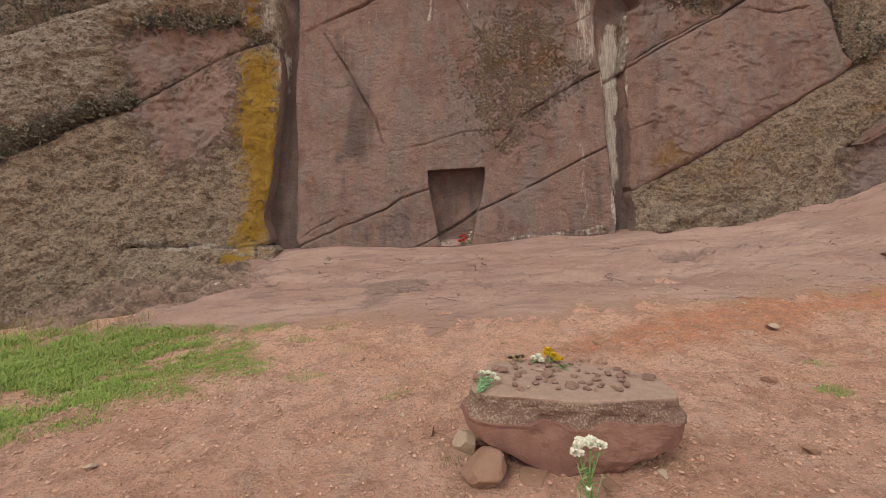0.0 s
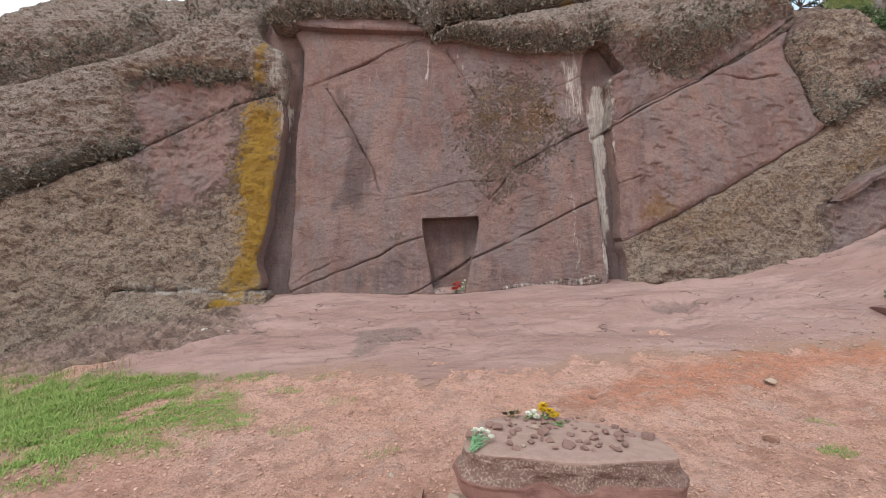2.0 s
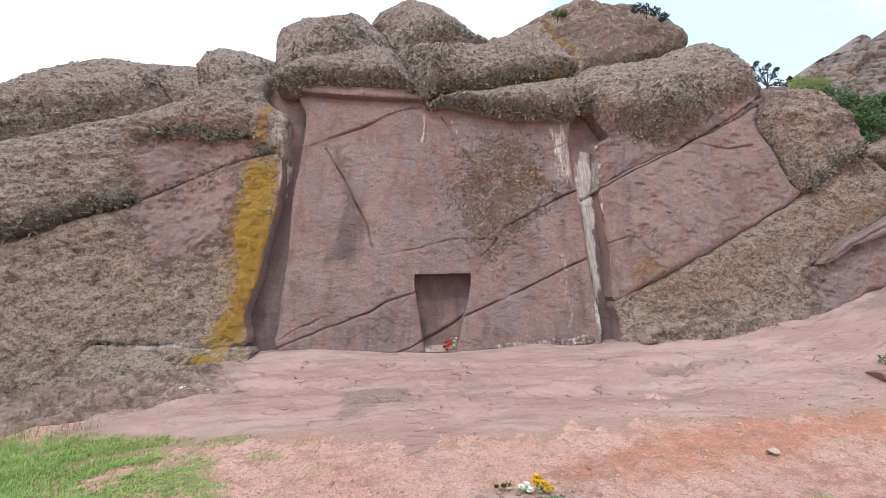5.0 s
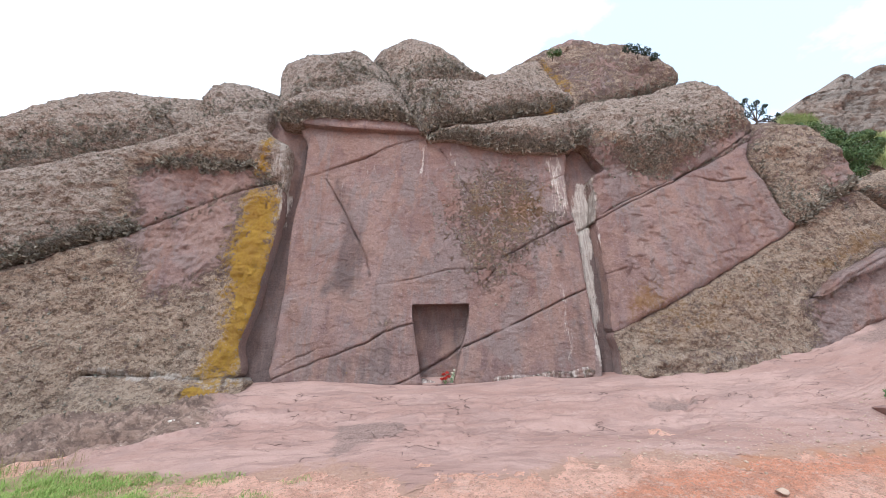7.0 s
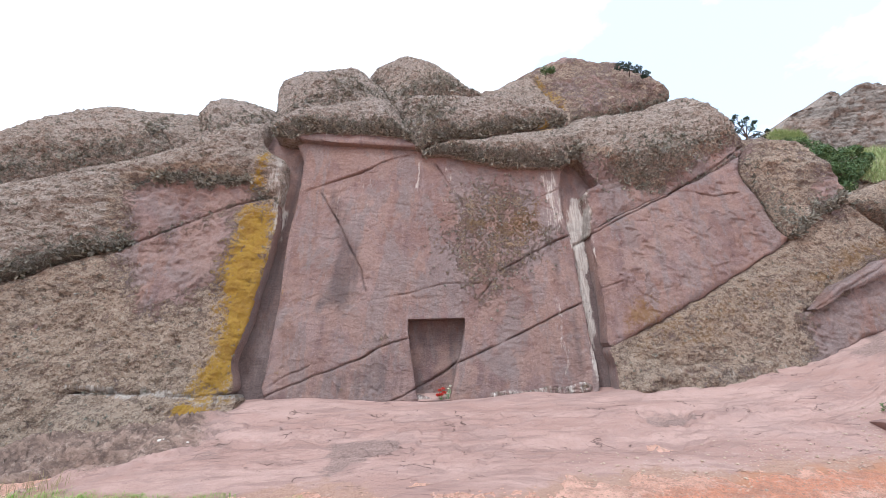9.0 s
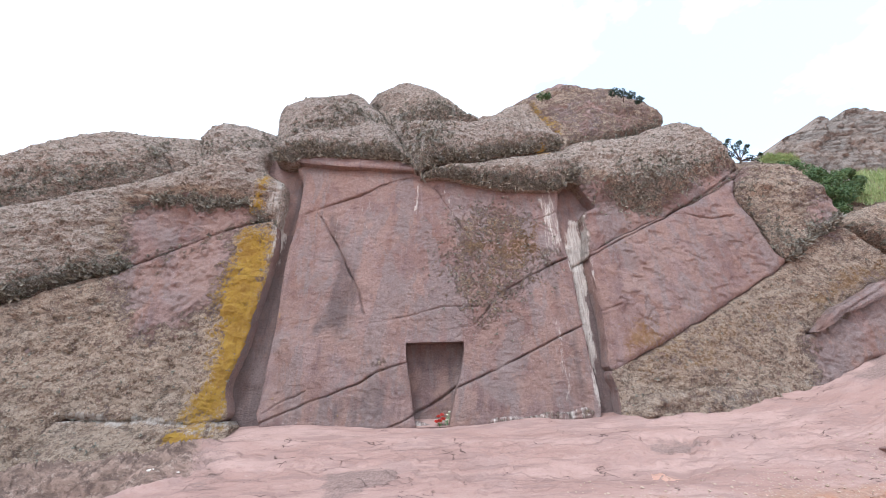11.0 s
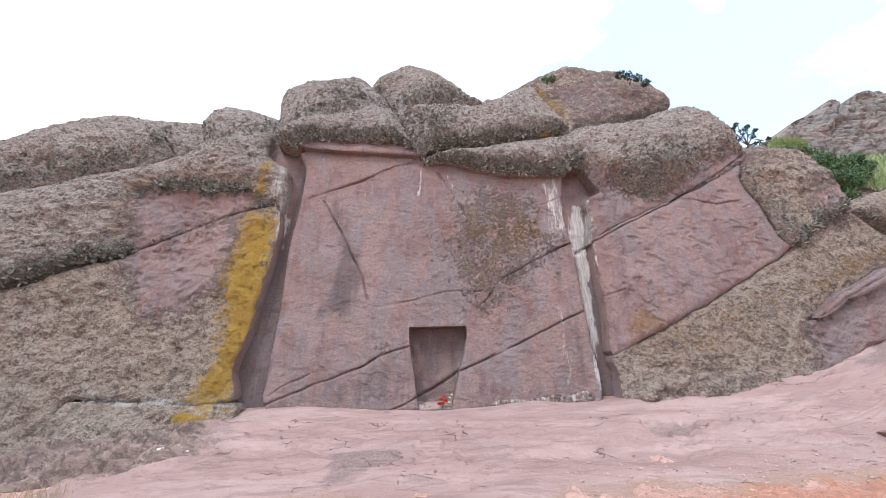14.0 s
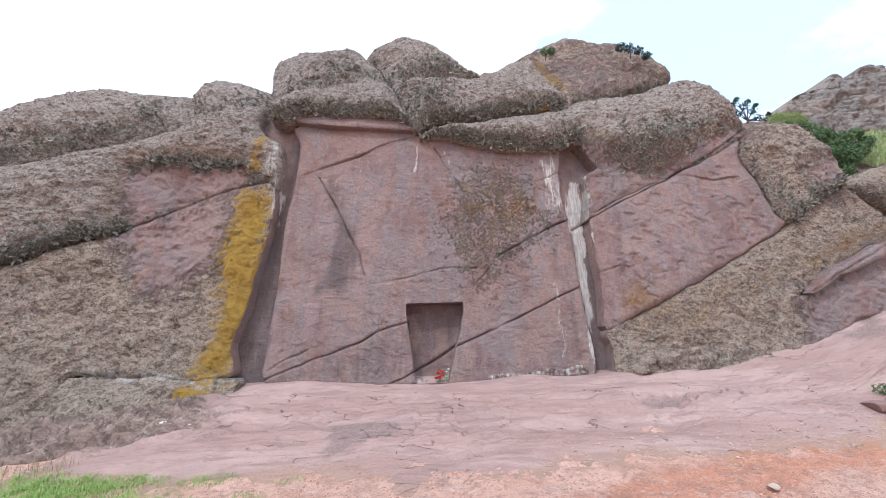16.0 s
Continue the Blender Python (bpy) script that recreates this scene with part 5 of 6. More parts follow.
def slab_material():
    m = Nodes("offering_slab_stone")
    band, top, _, _ = m.attr("stain")
    big, mid, fine = m.noise(4, 5), m.noise(14, 6, 0.7), m.noise(60, 6, 0.7)
    col = m.mix(m.ramp(big, 0.35, 0.65), (0.225, 0.118, 0.096), (0.29, 0.158, 0.125))
    col = m.mix(m.ramp(mid, 0.5, 0.7, 0, 0.5), col, (0.17, 0.095, 0.082))
    dust = m.mix(m.ramp(mid, 0.35, 0.65), (0.37, 0.255, 0.205), (0.31, 0.21, 0.17))
    col = m.mix(top, col, dust)
    specks = m.ramp(m.math("ADD", m.math("MULTIPLY", m.noise(75, 5, 0.75), 0.75), m.math("MULTIPLY", mid, 0.25)), 0.49, 0.58)
    crust = m.mix(specks, (0.17, 0.108, 0.086), (0.38, 0.295, 0.23))
    col = m.mix(m.ramp(m.math("ADD", band, m.math("SUBTRACT", big, 0.5)), 0.35, 0.65, 0, 0.85), col, crust)
    col = m.mix(m.ramp(fine, 0.52, 0.75, 0, 0.4), col, (0.13, 0.08, 0.07))
    return m.done(col, 0.92, m.math("ADD", mid, m.math("MULTIPLY", fine, 0.5)), 0.014, 0.75, 0.2)


MAT_SLABBODY = slab_material()
slab_body()


def lone_stone(name, seed, x, y, z, size, flat, turn, material, label, category="stone", group=""):
    """A single stone with its underside at z."""
    ob = new(name, stone_mesh(name, seed, flat, material, 3))
    low = min(v.co.z for v in ob.data.vertices)
    ob.matrix_world = Matrix.Translation((x, y, z - low * size)) @ pose(0, 0, 0, 0, 0, turn) @ Matrix.Scale(size, 4)
    return tagged(ob, label, category, group)


for seed, x, y, size, flat, turn, mat, label in (
        (3, 0.26, 2.33, 0.32, 0.5, 20, MAT_DUSTY, "dusty reddish prop stone wedged under the slab"),
        (5, 0.58, 2.40, 0.24, 0.22, 70, MAT_DUSTY, "flat dusty prop stone under the slab"),
        (8, 1.02, 2.34, 0.18, 0.3, 130, MAT_DUSTY, "flat dusty prop stone under the slab"),
        (11, 0.16, 2.66, 0.2, 0.95, 40, MAT_PALE, "pale cream stone beside the slab"),
        (14, 1.36, 2.36, 0.085, 0.7, 15, MAT_PALE, "small pale stone near the slab"),
        (15, 1.27, 2.38, 0.07, 0.5, 50, MAT_DUSTY, "small reddish stone near the slab"),
        (17, 1.22, 2.32, 0.05, 0.6, 80, MAT_DUSTY, "small reddish stone near the slab"),
        (19, 1.46, 2.47, 0.06, 0.6, 30, MAT_DUSTY, "small reddish stone near the slab")):
    lone_stone("prop_stone" if "prop" in label else "small_stone", seed, x, y, soil_z(x, y) - 0.03, size, flat, turn, mat, label)

OFFERED = [stone_mesh("offering_stone", s, f, MAT_PEBBLE, 3) for s, f in ((21, 0.52), (22, 0.42), (23, 0.62), (24, 0.38), (25, 0.55), (26, 0.42))]
OFFERED_PALE = stone_mesh("offering_stone", 29, 0.5, MAT_PALE)


def offering(x, y, size, k, turn, pale=False):
    me = OFFERED_PALE if pale else OFFERED[k % 6]
    ob = new("offering_stone", me)
    low = min(v.co.z for v in me.vertices)
    ob.matrix_world = Matrix.Translation((0.83 + x, 2.68 + y, SLAB_TOP - 0.004 - low * size)) @ pose(0, 0, 0, 0, 0, turn) @ Matrix.Scale(size, 4)
    tagged(ob, "small pale stone lying on the slab" if pale else "small broken red stone lying on the slab", "stone", "stones on the slab")


rng = np.random.RandomState(4)
placed = []
for x, y, size in ((-0.57, 0.02, 0.125), (-0.38, 0.16, 0.09), (-0.44, 0.2, 0.07), (-0.29, 0.34, 0.055), (-0.09, 0.08, 0.08), (0.02, -0.09, 0.095), (0.6, 0.03, 0.09), (0.5, 0.15, 0.07), (0.35, 0.1, 0.06), (0.24, 0.02, 0.07)):
    placed.append((x, y, size))
while len(placed) < 64:
    x, y, size = rng.uniform(-0.6, 0.6), rng.uniform(-0.17, 0.4), rng.uniform(0.024, 0.066)
    if rng.rand() < 0.35 + 0.65 * math.exp(-(x / 0.35) ** 2) and abs(x) < 0.62 - max(y, 0) * 0.6 and all(math.hypot(x - a, y - b) > 0.55 * (size + c) for a, b, c in placed) and not (x < -0.38 and y < 0.1):
        placed.append((x, y, size))
for i, (x, y, size) in enumerate(placed):
    offering(x, y, size, i, i * 77 % 360, i in (13, 31))


# ---- flowers ----
def blossom(name, x, y, z, size, material, parent, seed, petals=110):
    """A ruffled carnation head of small bent petals."""
    rng = np.random.RandomState(seed)
    bm = bmesh.new()
    for i in range(petals):
        d = Vector((rng.normal(), rng.normal(), rng.normal() * 0.7 + 0.35)).normalized()
        a = d.orthogonal().normalized()
        a = Matrix.Rotation(rng.rand() * math.tau, 3, d) @ a
        b = d.cross(a)
        r = size * (0.6 + 0.4 * rng.rand())
        w = size * 0.3
        d = Vector((d.x * 1.2, d.y * 1.2, d.z * 0.75))
        pts = [d * r * 0.35, d * r * 0.85 + a * w, d * r * 1.08 + b * w * 0.5, d * r * 0.85 - a * w]
        bm.faces.new([bm.verts.new(Vector((x, y, z)) + p) for p in pts])
    bmesh.ops.create_icosphere(bm, subdivisions=2, radius=size * 0.5, matrix=Matrix.Translation((x, y, z)))
    return part(name, bm, material, parent, smooth=False)


def bunch(name, label, base, heads, stem_mat, head_mat, size, spreadness, seed, leaves=10, tie=False, extra=0, leaf=0.05, rise=0.7):
    """A bunch of cut flowers: stems from a gathered base to each head, narrow leaves, and the heads."""
    rng = np.random.RandomState(seed)
    root = tagged(new(name), label, "flowers")
    root.location = base
    stems = []
    ends = [Vector(h) for h in heads]
    for i in range(extra):
        h = ends[rng.randint(len(heads))]
        ends.append(h * (0.6 + 0.35 * rng.rand()) + Vector(rng.normal(size=3)) * 0.02)
    for i, h in enumerate(ends):
        foot = Vector((rng.normal() * spreadness, rng.normal() * spreadness, abs(rng.normal()) * 0.004))
        waist = (Vector((0, 0, h.z * 0.48)) if h.z > 0.3 else h * 0.42) + foot * 0.4 + Vector((rng.normal(), rng.normal(), 0)) * 0.006
        bm = bmesh.new()
        tube(bm, [foot, waist, h], [0.0036, 0.0032, 0.0026], 5)
        for k in range(leaves // 4):
            p = waist.lerp(h, rng.rand() * 0.8)
            d = Vector((rng.normal() * 0.7, rng.normal() * 0.7, rise)).normalized() * leaf * (1 + 0.8 * rng.rand())
            s = d.cross(Vector((rng.normal(), rng.normal(), rng.normal()))).normalized() * 0.005
            bm.faces.new([bm.verts.new(q) for q in (p - s, p + s, p + d * 0.6 + s * 0.7, p + d, p + d * 0.6 - s * 0.7)])
        stems.append(part("stem", bm, stem_mat, root))
    for i, h in enumerate(heads):
        blossom("flower_head", *h, size * (0.8 + 0.35 * rng.rand()), head_mat, stems[i], seed * 31 + i)
    if tie:
        bm = bmesh.new()
        c = Vector((0, 0, heads[0][2] * 0.48))
        tube(bm, [c - Vector((0, 0, 0.008)), c + Vector((0, 0, 0.008))], [0.015, 0.015], 10)
        part("tie", bm, MAT_PETAL, root, "white string tie")
    return root


bunch("white_carnations", "bunch of white carnations with long green stems standing on the earth", (0.762, 2.0, soil_z(0.762, 2.0)),
      [(-0.05, 0.02, 0.435), (0.015, 0.03, 0.435), (0.075, 0.03, 0.425), (-0.066, 0.0, 0.405), (-0.035, 0.05, 0.44), (0.03, 0.05, 0.435)], MAT_STEM, MAT_PETAL, 0.031, 0.016, 5, leaves=16, tie=True, extra=9, leaf=0.034)
bunch("white_carnations", "pale green stems with white flowers lying on the slab", (0.225, 2.50, SLAB_TOP + 0.012),
      [(0.09, 0.19, 0.05), (0.12, 0.16, 0.045), (0.05, 0.2, 0.04), (0.14, 0.13, 0.03), (0.02, 0.19, 0.03), (0.08, 0.15, 0.06)], MAT_STEM_PALE, MAT_PETAL, 0.02, 0.014, 8, leaves=16, extra=14, leaf=0.022, rise=0.1)
bunch("yellow_flowers", "bunch of yellow flowers lying at the slab's back edge", (0.83, 3.04, SLAB_TOP + 0.01),
      [(-0.02, 0.02, 0.06), (0.03, 0.0, 0.055), (0.05, 0.03, 0.04), (0.08, -0.01, 0.03), (0.0, 0.05, 0.075), (0.05, -0.03, 0.03)], MAT_STEM, MAT_YELLOW, 0.03, 0.02, 12, leaves=8, extra=4, leaf=0.025, rise=0.2)
bunch("white_flowers", "few white flowers lying beside yellow ones on the slab", (0.70, 3.03, SLAB_TOP + 0.01),
      [(0.0, 0.0, 0.035), (0.04, 0.02, 0.04), (0.055, -0.02, 0.025)], MAT_STEM, MAT_PETAL, 0.03, 0.02, 14, leaves=4, extra=2, leaf=0.02, rise=0.2)
bunch("dried_flowers", "dried brown flowers at the slab's back edge", (0.58, 3.06, SLAB_TOP + 0.01),
      [(0.0, 0.0, 0.03), (0.04, 0.01, 0.03), (-0.05, 0.01, 0.02), (0.02, 0.03, 0.02)], MAT_STRAW, MAT_BARK, 0.018, 0.02, 15, leaves=8, extra=4)
NICHE_Y = 9.36
bunch("red_flowers", "red flowers with pale stems standing in the niche", (0.48, NICHE_Y, 1.02),
      [(-0.05, 0.0, 0.22), (0.02, -0.03, 0.26), (-0.02, -0.05, 0.14), (0.05, -0.02, 0.18), (-0.08, -0.03, 0.12)], MAT_STEM, MAT_RED, 0.045, 0.02, 18, leaves=12, extra=3)
bunch("white_flowers", "pale withered flowers standing in the niche", (0.62, NICHE_Y + 0.02, 1.02),
      [(0.0, 0.0, 0.26), (0.04, -0.02, 0.32), (-0.02, -0.03, 0.16)], MAT_STEM_PALE, MAT_PETAL, 0.028, 0.015, 19, leaves=12, extra=4)

bunch("leafy_twigs", "few green leafy twigs lying flat on the slab", (0.86, 2.93, SLAB_TOP + 0.006),
      [(0.07, 0.02, 0.008), (0.11, 0.03, 0.008), (0.05, -0.02, 0.008)], MAT_STEM, MAT_STEM, 0.008, 0.02, 23, leaves=12, extra=3, leaf=0.02, rise=0.05)

# ---- loose things on the ground ----
twig = bmesh.new()
tube(twig, [(0, 0, 0.01), (0.06, 0.004, 0.012), (0.13, 0.0, 0.01), (0.2, 0.012, 0.008)], [0.004, 0.004, 0.003, 0.002])
t_ob = part("straw", twig, MAT_STRAW, None)
t_ob.location = (-0.66, 2.46, soil_z(-0.66, 2.46) + 0.004)
tagged(t_ob, "pale dry straw lying on the earth", "straw")
for seed, x, y, size, mat in ((41, -0.33, 3.18, 0.065, MAT_PALE), (42, -0.1, 2.95, 0.1, MAT_DUSTY), (43, -2.4, 2.6, 0.08, MAT_PALE), (44, 3.0, 3.6, 0.12, MAT_DUSTY), (45, 2.5, 2.6, 0.1, MAT_DUSTY),
                              (46, -1.8, 3.3, 0.05, MAT_PALE), (47, -0.9, 4.4, 0.07, MAT_DUSTY), (48, 4.1, 4.9, 0.14, MAT_PALE), (49, 1.8, 4.6, 0.08, MAT_DUSTY)):
    lone_stone("loose_stone", seed, x, y, soil_z(x, y) - 0.01, size, 0.6, seed * 40, mat, "pale loose stone half sunk in the earth" if mat is MAT_PALE else "reddish loose stone half sunk in the earth", group="loose stones")


for seed, x, y, size in ((81, -4.29, 7.54, 0.1), (82, -4.5, 7.3, 0.06), (83, -4.75, 7.05, 0.07), (84, -3.9, 7.65, 0.05), (85, -4.15, 7.2, 0.05)):
    lone_stone("stone_chip", seed, x, y, apron_z(x, y) - 0.01, size, 0.5, seed * 50, MAT_WHITE, "white stone chip on the bedrock slope", group="white stone chips")


def gravel(name, count, xs, ys, sizes, material, height, seed, keep=None):
    """Uncountable small stones, as one mesh."""
    rng = np.random.RandomState(seed)
    base = []
    for s in range(60, 66):
        ball = angular_stone(s, 0.55, 6, 1)
        ball.verts.index_update()
        base.append(np.array([tuple(v.co) for v in ball.verts]))
        tri = np.array([[v.index for v in f.verts] for f in ball.faces])
        ball.free()
    x, y = rng.uniform(*xs, count), rng.uniform(*ys, count)
    if keep is not None:
        k = rng.rand(count) < keep(x, y)
        x, y = x[k], y[k]
    z = height(x, y)
    s = sizes[0] * (sizes[1] / sizes[0]) ** (rng.rand(len(x)) ** 2.2)
    a = rng.rand(len(x)) * math.tau
    verts, faces = [], []
    for i in range(len(x)):
        b = base[i % 6] * s[i]
        c, d = math.cos(a[i]), math.sin(a[i])
        faces.append(tri + len(base[0]) * i)
        verts.append(np.stack([b[:, 0] * c - b[:, 1] * d + x[i], b[:, 0] * d + b[:, 1] * c + y[i], b[:, 2] + z[i] + 0.12 * s[i]], -1))
    return mesh_object(name, np.concatenate(verts).tolist(), np.concatenate(faces).tolist(), material, smooth=False)


tagged(gravel("gravel", 52000, (-4.8, 5.8), (1.6, 6.3), (0.007, 0.045), MAT_GRAVEL, ground_height, 7, lambda x, y: 0.35 + 0.5 * np.clip(fbm(flat3(x, y, 0.8), 3, seed=91) + 0.3, 0, 1)),
       "reddish grit and small stones strewn on the earth", "gravel", kind="stuff")
tagged(gravel("pale_gravel", 2600, (2.0, 10), (5.0, 8.2), (0.012, 0.065), MAT_PALE, lambda x, y: np.maximum(ground_height(x, y), apron_height(x, y)), 9, lambda x, y: np.exp(-((rocky(x, y) - 0.15) / 0.45) ** 2)),
       "pale stone chips along the edge of the bare rock", "gravel", kind="stuff")

# ---- grass ----
GRASS_AREA = [(-8.5, 6.9), (-7.1, 6.45), (-5.3, 6.3), (-4.06, 6.3), (-3.55, 6.35), (-3.0, 6.15), (-3.1, 5.85), (-3.6, 5.8), (-3.3, 5.5), (-2.75, 5.4), (-2.1, 4.6), (-2.1, 4.3),
              (-2.6, 4.2), (-2.35, 3.85), (-2.57, 3.75), (-3.0, 3.5), (-2.95, 3.2), (-3.4, 2.9), (-4.5, 2.7), (-6, 3.2), (-8.5, 4.6)]
GRASS_GAPS = [[(-5.4, 3.5), (-4.5, 4.05), (-3.9, 4.0), (-3.55, 3.75), (-4.0, 3.5), (-4.8, 3.2)], [(-3.5, 4.9), (-3.0, 5.1), (-2.75, 4.95), (-3.1, 4.75)], [(-3.2, 4.1), (-2.9, 4.35), (-2.7, 4.2), (-2.95, 4.0)]]


def grass_at(x, y):
    q = np.stack([x, y], -1) + 0.25 * np.stack([fbm(flat3(x, y, 1.6), 3, seed=101), fbm(flat3(x, y, 1.6), 3, seed=103)], -1)
    bare = np.maximum.reduce([soft_area(g, q, 0.15) for g in GRASS_GAPS])
    return soft_area(GRASS_AREA, q, 0.22) * (1 - 0.95 * bare) * np.clip(0.9 + 1.5 * fbm(flat3(x, y, 2.7), 4, seed=109), 0.04, 1)


rng = np.random.RandomState(12)
gx, gy = rng.uniform(-8.6, -1.9, 330000), rng.uniform(2.6, 6.9, 330000)
keep = rng.rand(len(gx)) < grass_at(gx, gy) ** 1.3 * 0.8 * np.clip(8.5 / (gx ** 2 + gy ** 2) ** 0.5 - 0.6, 0.25, 1)
gx, gy = gx[keep], gy[keep]
tall = np.clip((-2.6 - gx) / 3.0, 0, 1)
np.random.seed(3)
n = len(gx)
tagged(blades("grass", np.stack([gx, gy, ground_height(gx, gy) - 0.005], -1), (0.03 + 0.085 * tall) * (0.4 + 1.1 * rng.rand(n)), 0.0018 + 0.0032 * rng.rand(n) ** 1.5, 0.5 + 0.9 * rng.rand(n), MAT_GRASS),
       "patch of short bright green grass on the earth", "grass", kind="stuff")


def tuft(name, x, y, radius, count, height, material, label, seed):
    rng = np.random.RandomState(seed)
    r, a = radius * np.sqrt(rng.rand(count)), rng.rand(count) * math.tau
    px, py = x + r * np.cos(a) * 1.5, y + r * np.sin(a) * 0.7
    z = np.array([apron_z(float(p), float(q)) for p, q in zip(px, py)])
    ob = blades(name, np.stack([px, py, z - 0.004], -1), height * (0.5 + rng.rand(count)), (0.0011 + 0.0009 * rng.rand(count)) * (1 if y < 3 else 1.8), 0.3 + 0.8 * rng.rand(count), material)
    return tagged(ob, label, "grass", "grass tufts", kind="stuff")


for i, (x, y, r, c, h) in enumerate(((3.4, 3.38, 0.11, 300, 0.028), (3.75, 3.9, 0.1, 90, 0.03), (-1.9, 5.2, 0.16, 200, 0.04), (-1.55, 5.6, 0.14, 90, 0.04), (-1.45, 4.1, 0.15, 120, 0.04), (-0.45, 3.55, 0.12, 80, 0.03),
                                     (-1.1, 4.75, 0.14, 90, 0.035), (-2.6, 5.75, 0.25, 400, 0.05), (0.06, 2.52, 0.07, 50, 0.06), (1.5, 2.4, 0.1, 40, 0.06))):
    tuft("grass_tuft", x, y, r, c, h, MAT_GRASS if c > 60 else MAT_DRY, "small green grass tuft on bare earth" if c > 60 else "thin dry grass beside the slab", 200 + i)
for i, (x, y) in enumerate(((-7.2, 6.75), (-6.6, 6.6), (-7.8, 6.9), (-6.0, 6.5), (-5.2, 6.5))):
    tuft("dry_weeds", x, y, 0.3, 70, 0.22, MAT_DRY, "dry brown weeds at the rock's foot", 240 + i)


# ---- lichen and moss clumps that hang on the ledges ----
def clumps():
    rng = np.random.RandomState(33)
    spots, edge = np.array(TUFT_SPOTS)[:, :3], np.array(TUFT_SPOTS)[:, 3]
    n, leaf = len(spots), 9
    size = (0.024 + 0.04 * rng.rand(n) ** 2) * (1 + 1.8 * edge)
    d = rng.normal(size=(n, leaf, 3)) + np.array([0, -0.9, 0.25])
    d /= np.linalg.norm(d, axis=2, keepdims=True)
    s = np.cross(d, rng.normal(size=(n, leaf, 3)))
    s /= np.linalg.norm(s, axis=2, keepdims=True)
    c, z = spots[:, None, :], size[:, None, None]
    v = np.stack([c - s * z * 0.2, c + s * z * 0.2, c + d * z + s * z * 0.12, c + d * z - s * z * 0.12], 2).reshape(-1, 3)
    k = np.arange(n * leaf)[:, None] * 4
    return mesh_object("moss_clumps", v.tolist(), (k + [0, 1, 2, 3]).tolist(), MAT_TUFT, smooth=False)


tagged(clumps(), "grey-green moss clumps growing on the ledges", "moss", kind="stuff")


def bank_grass(outline, count, seed):
    """Pale long grass on the bank behind the rocks."""
    rng = np.random.RandomState(seed)
    line = np.array(outline)
    lo, hi = line.min(0), line.max(0)
    q = lo + (hi - lo) * rng.rand(count, 2)
    q = q[within(line, q)]
    k = len(q)
    np.random.seed(seed)
    ob = blades("bank_grass", np.stack([q[:, 0], lean(q[:, 0], q[:, 1]) + 2.2, q[:, 1] - 0.1], -1), 0.14 + 0.2 * rng.rand(k), 0.008 + 0.008 * rng.rand(k), 0.3 + 0.9 * rng.rand(k), MAT_PALE_GRASS)
    tagged(ob, "long pale green grass growing on the bank", "grass", kind="stuff")


bank_grass(STRIP_GRASS, 2600, 301)
bank_grass(SIDE_GRASS, 6000, 303)


# ---- bushes and the small tree ----
def leaf_cloud(centres, radii, count, size, rng, flat=0.8):
    """Leaves thrown over lumps of a crown."""
    which = rng.randint(len(centres), size=count)
    d = rng.normal(size=(count, 3))
    d /= np.linalg.norm(d, axis=1, keepdims=True)
    r = radii[which] * (0.55 + 0.5 * rng.rand(count))
    p = centres[which] + d * r[:, None] * np.array([1, 1, flat])
    a = rng.normal(size=(count, 3))
    a /= np.linalg.norm(a, axis=1, keepdims=True)
    b = np.cross(a, d + 0.4 * rng.normal(size=(count, 3)))
    b /= np.linalg.norm(b, axis=1, keepdims=True) + 1e-9
    l = size * (0.6 + 0.8 * rng.rand(count))[:, None]
    v = np.stack([p - a * l, p + b * l * 0.4, p + a * l, p - b * l * 0.4], 1).reshape(-1, 3)
    return v, np.arange(count)[:, None] * 4 + [0, 1, 2, 3]


def shrub(name, label, category, base, lumps, leaves, size, leaf_mat, seed, trunk_r=0.04):
    """A woody plant: a trunk and limbs to each lump of its crown, and many small leaves."""
    rng = np.random.RandomState(seed)
    root = tagged(new(name), label, category)
    root.location = base
    bm = bmesh.new()
    centres = np.array([l[:3] for l in lumps], float)
    radii = np.array([l[3] for l in lumps], float)
    fork = Vector(centres.mean(0)) * 0.35
    tube(bm, [(0, 0, -0.25), fork * 0.5 + Vector((0.02, 0, 0)), fork], [trunk_r, trunk_r * 0.8, trunk_r * 0.65], 7)
    part("trunk", bm, MAT_BARK, root)
    for c, r in zip(centres, radii):
        bm = bmesh.new()
        c = Vector(c)
        mid = fork.lerp(c, 0.5) + Vector(rng.normal(size=3)) * 0.1 * float(r)
        tube(bm, [fork, mid, c], [trunk_r * 0.5, trunk_r * 0.35, trunk_r * 0.15], 5)
        for k in range(3):
            tip = c + Vector(rng.normal(size=3)) * float(r) * 0.6
            tube(bm, [mid.lerp(c, 0.4 + 0.2 * k), tip], [trunk_r * 0.2, trunk_r * 0.06], 4)
        part("limb", bm, MAT_BARK, root)
    v, f = leaf_cloud(centres, radii, leaves, size, rng)
    ob = mesh_object("crown", v.tolist(), f.tolist(), leaf_mat, smooth=False)
    ob.parent = root
    return root


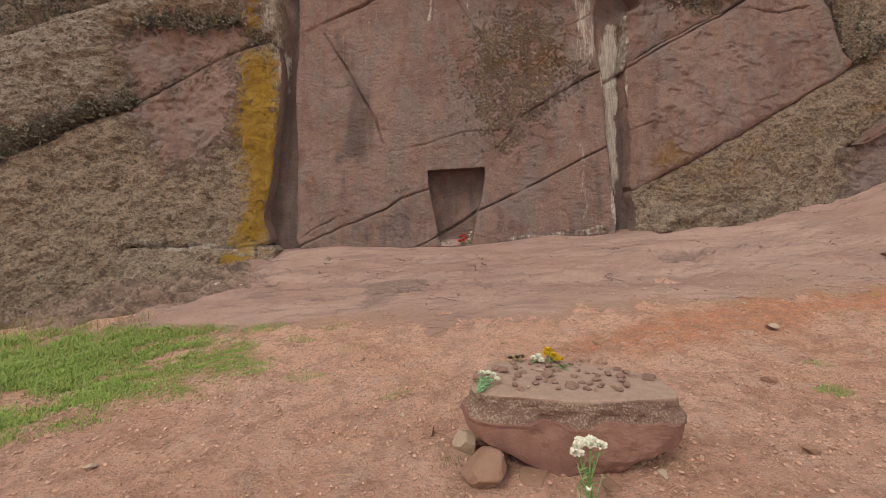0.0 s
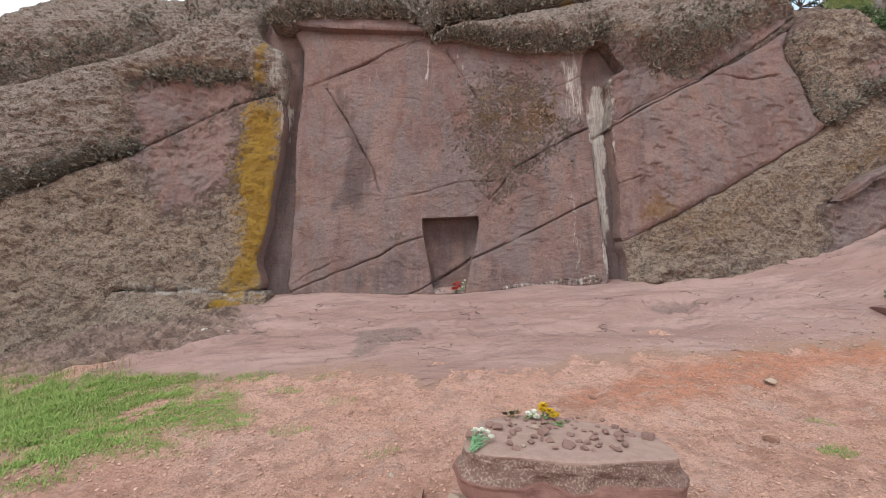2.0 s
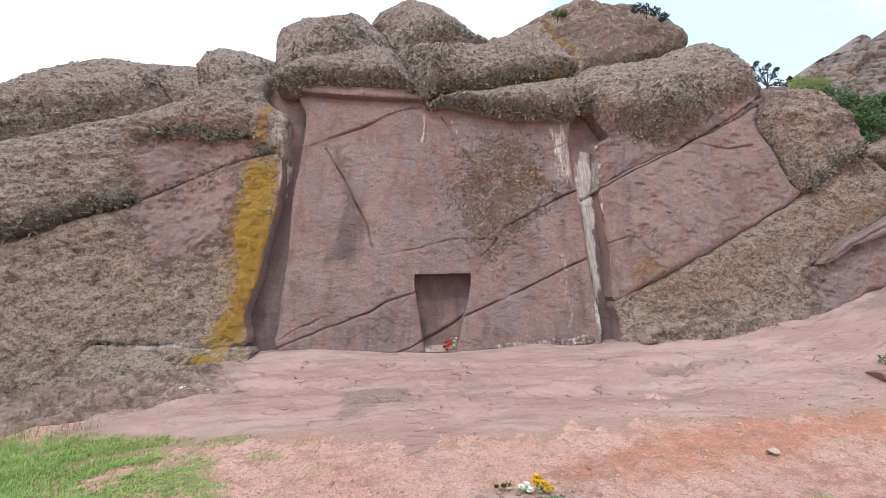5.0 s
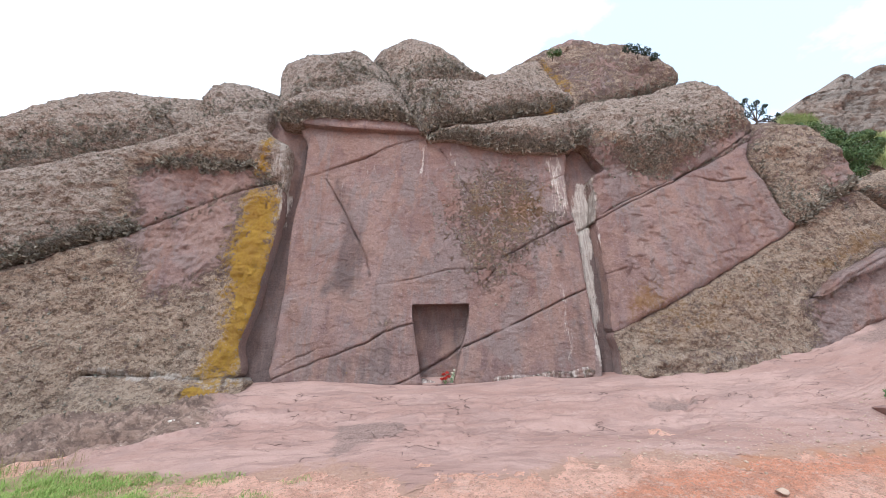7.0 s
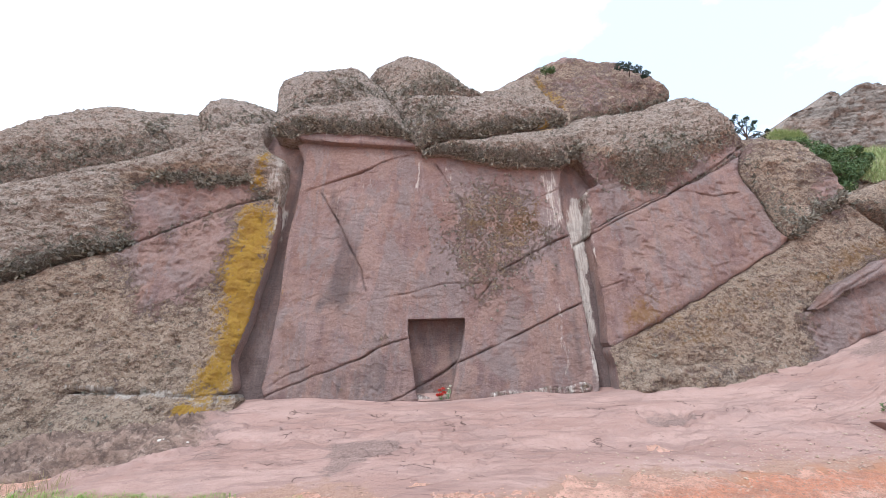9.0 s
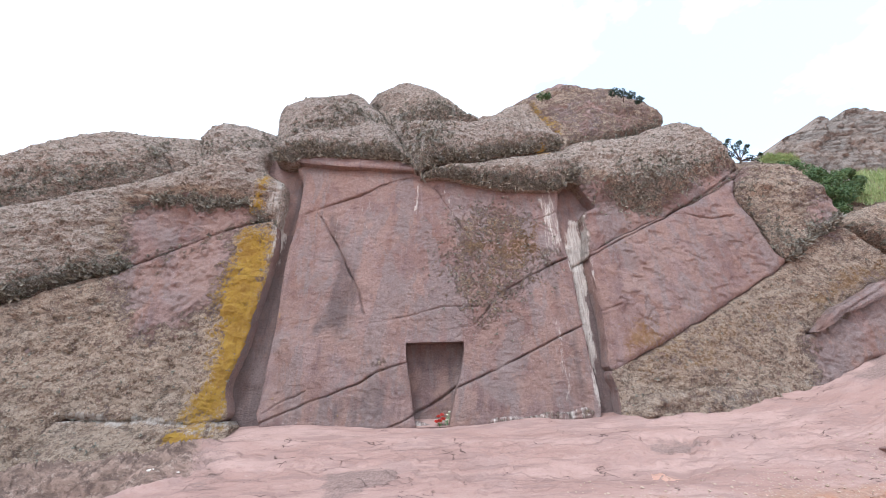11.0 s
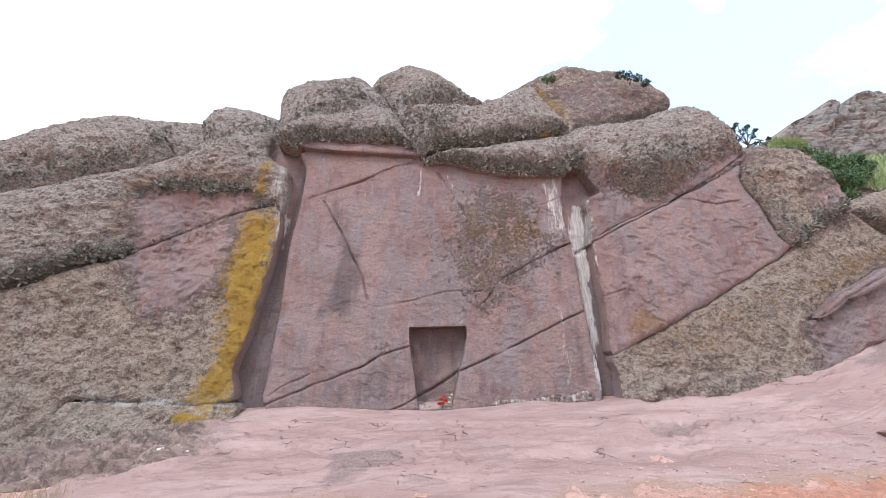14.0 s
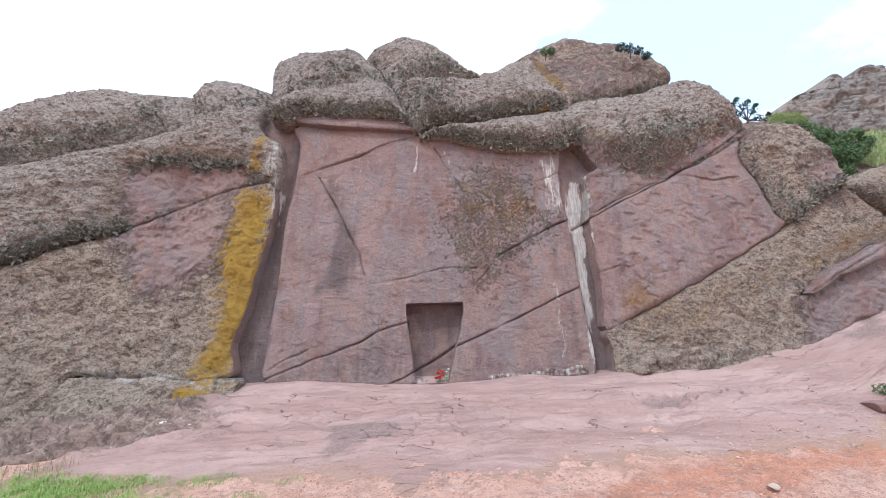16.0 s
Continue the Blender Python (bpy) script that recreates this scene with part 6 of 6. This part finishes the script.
shrub("bush", "dense green bush behind the boulder", "bush", (15.25, 12.9, 8.75),
      [(0, 0, 0.9, 0.55), (0.8, 0.1, 0.7, 0.5), (-0.7, 0.0, 1.15, 0.42), (1.3, 0.2, 0.95, 0.4), (0.3, -0.2, 0.4, 0.5), (-1.2, 0.2, 1.3, 0.3), (0.6, 0, 1.3, 0.36), (0.2, 0, -0.1, 0.42),
       (-0.3, -0.1, 1.35, 0.3), (1.6, 0.1, 1.25, 0.28), (0.1, 0.1, 1.5, 0.22), (1.0, -0.1, 1.45, 0.25), (-0.4, -0.2, 0.5, 0.35)], 17000, 0.045, MAT_BUSH, 51, 0.06)
shrub("bush", "low green bush on the grassy bank", "bush", (15.5, 14.0, 10.9), [(0, 0, 0.25, 0.4), (0.6, 0.1, 0.2, 0.35), (-0.6, 0.1, 0.3, 0.3)], 2600, 0.04, MAT_BUSH, 53, 0.03)
shrub("tree", "small dark sparse tree against the sky", "tree", (13.55, 14.5, 11.4),
      [(0.0, 0, 0.95, 0.22), (-0.3, 0, 0.6, 0.18), (0.4, 0, 0.8, 0.2), (0.7, 0.1, 0.55, 0.2), (0.25, 0, 1.25, 0.14), (-0.15, 0.1, 1.4, 0.12), (0.95, 0, 0.4, 0.18), (-0.45, 0, 1.05, 0.12), (0.6, 0, 1.1, 0.1), (1.1, 0, 0.7, 0.1)], 800, 0.055, MAT_TREE, 57, 0.05)
shrub("shrub", "low dark shrub on the cap boulder", "bush", (7.55, 12.5, 13.0), [(0, 0, 0.2, 0.22), (0.35, 0, 0.1, 0.2), (-0.35, 0, 0.22, 0.2), (0.65, 0, -0.1, 0.18)], 700, 0.05, MAT_TREE, 61, 0.02)
shrub("shrub", "pale green shrub on the cap boulder", "bush", (4.28, 12.55, 12.72), [(0, 0, 0.12, 0.2), (0.25, 0, 0.15, 0.16)], 500, 0.04, MAT_BUSH, 63, 0.015)
lone_stone("broken_rock", 71, 7.95, 6.95, apron_z(7.95, 6.95) - 0.05, 0.5, 0.4, 20, MAT_SLAB, "dark reddish broken rock jutting from the slope", "rock")
lone_stone("broken_rock", 73, 8.4, 7.0, apron_z(8.4, 7.0) - 0.05, 0.4, 0.5, 80, MAT_SLAB, "dark reddish broken rock jutting from the slope", "rock")
shrub("small_plant", "low green plant beside broken rock", "plant", (8.45, 7.25, apron_z(8.45, 7.25)), [(0, 0, 0.1, 0.14), (0.2, 0, 0.08, 0.12)], 260, 0.03, MAT_BUSH, 77, 0.01)
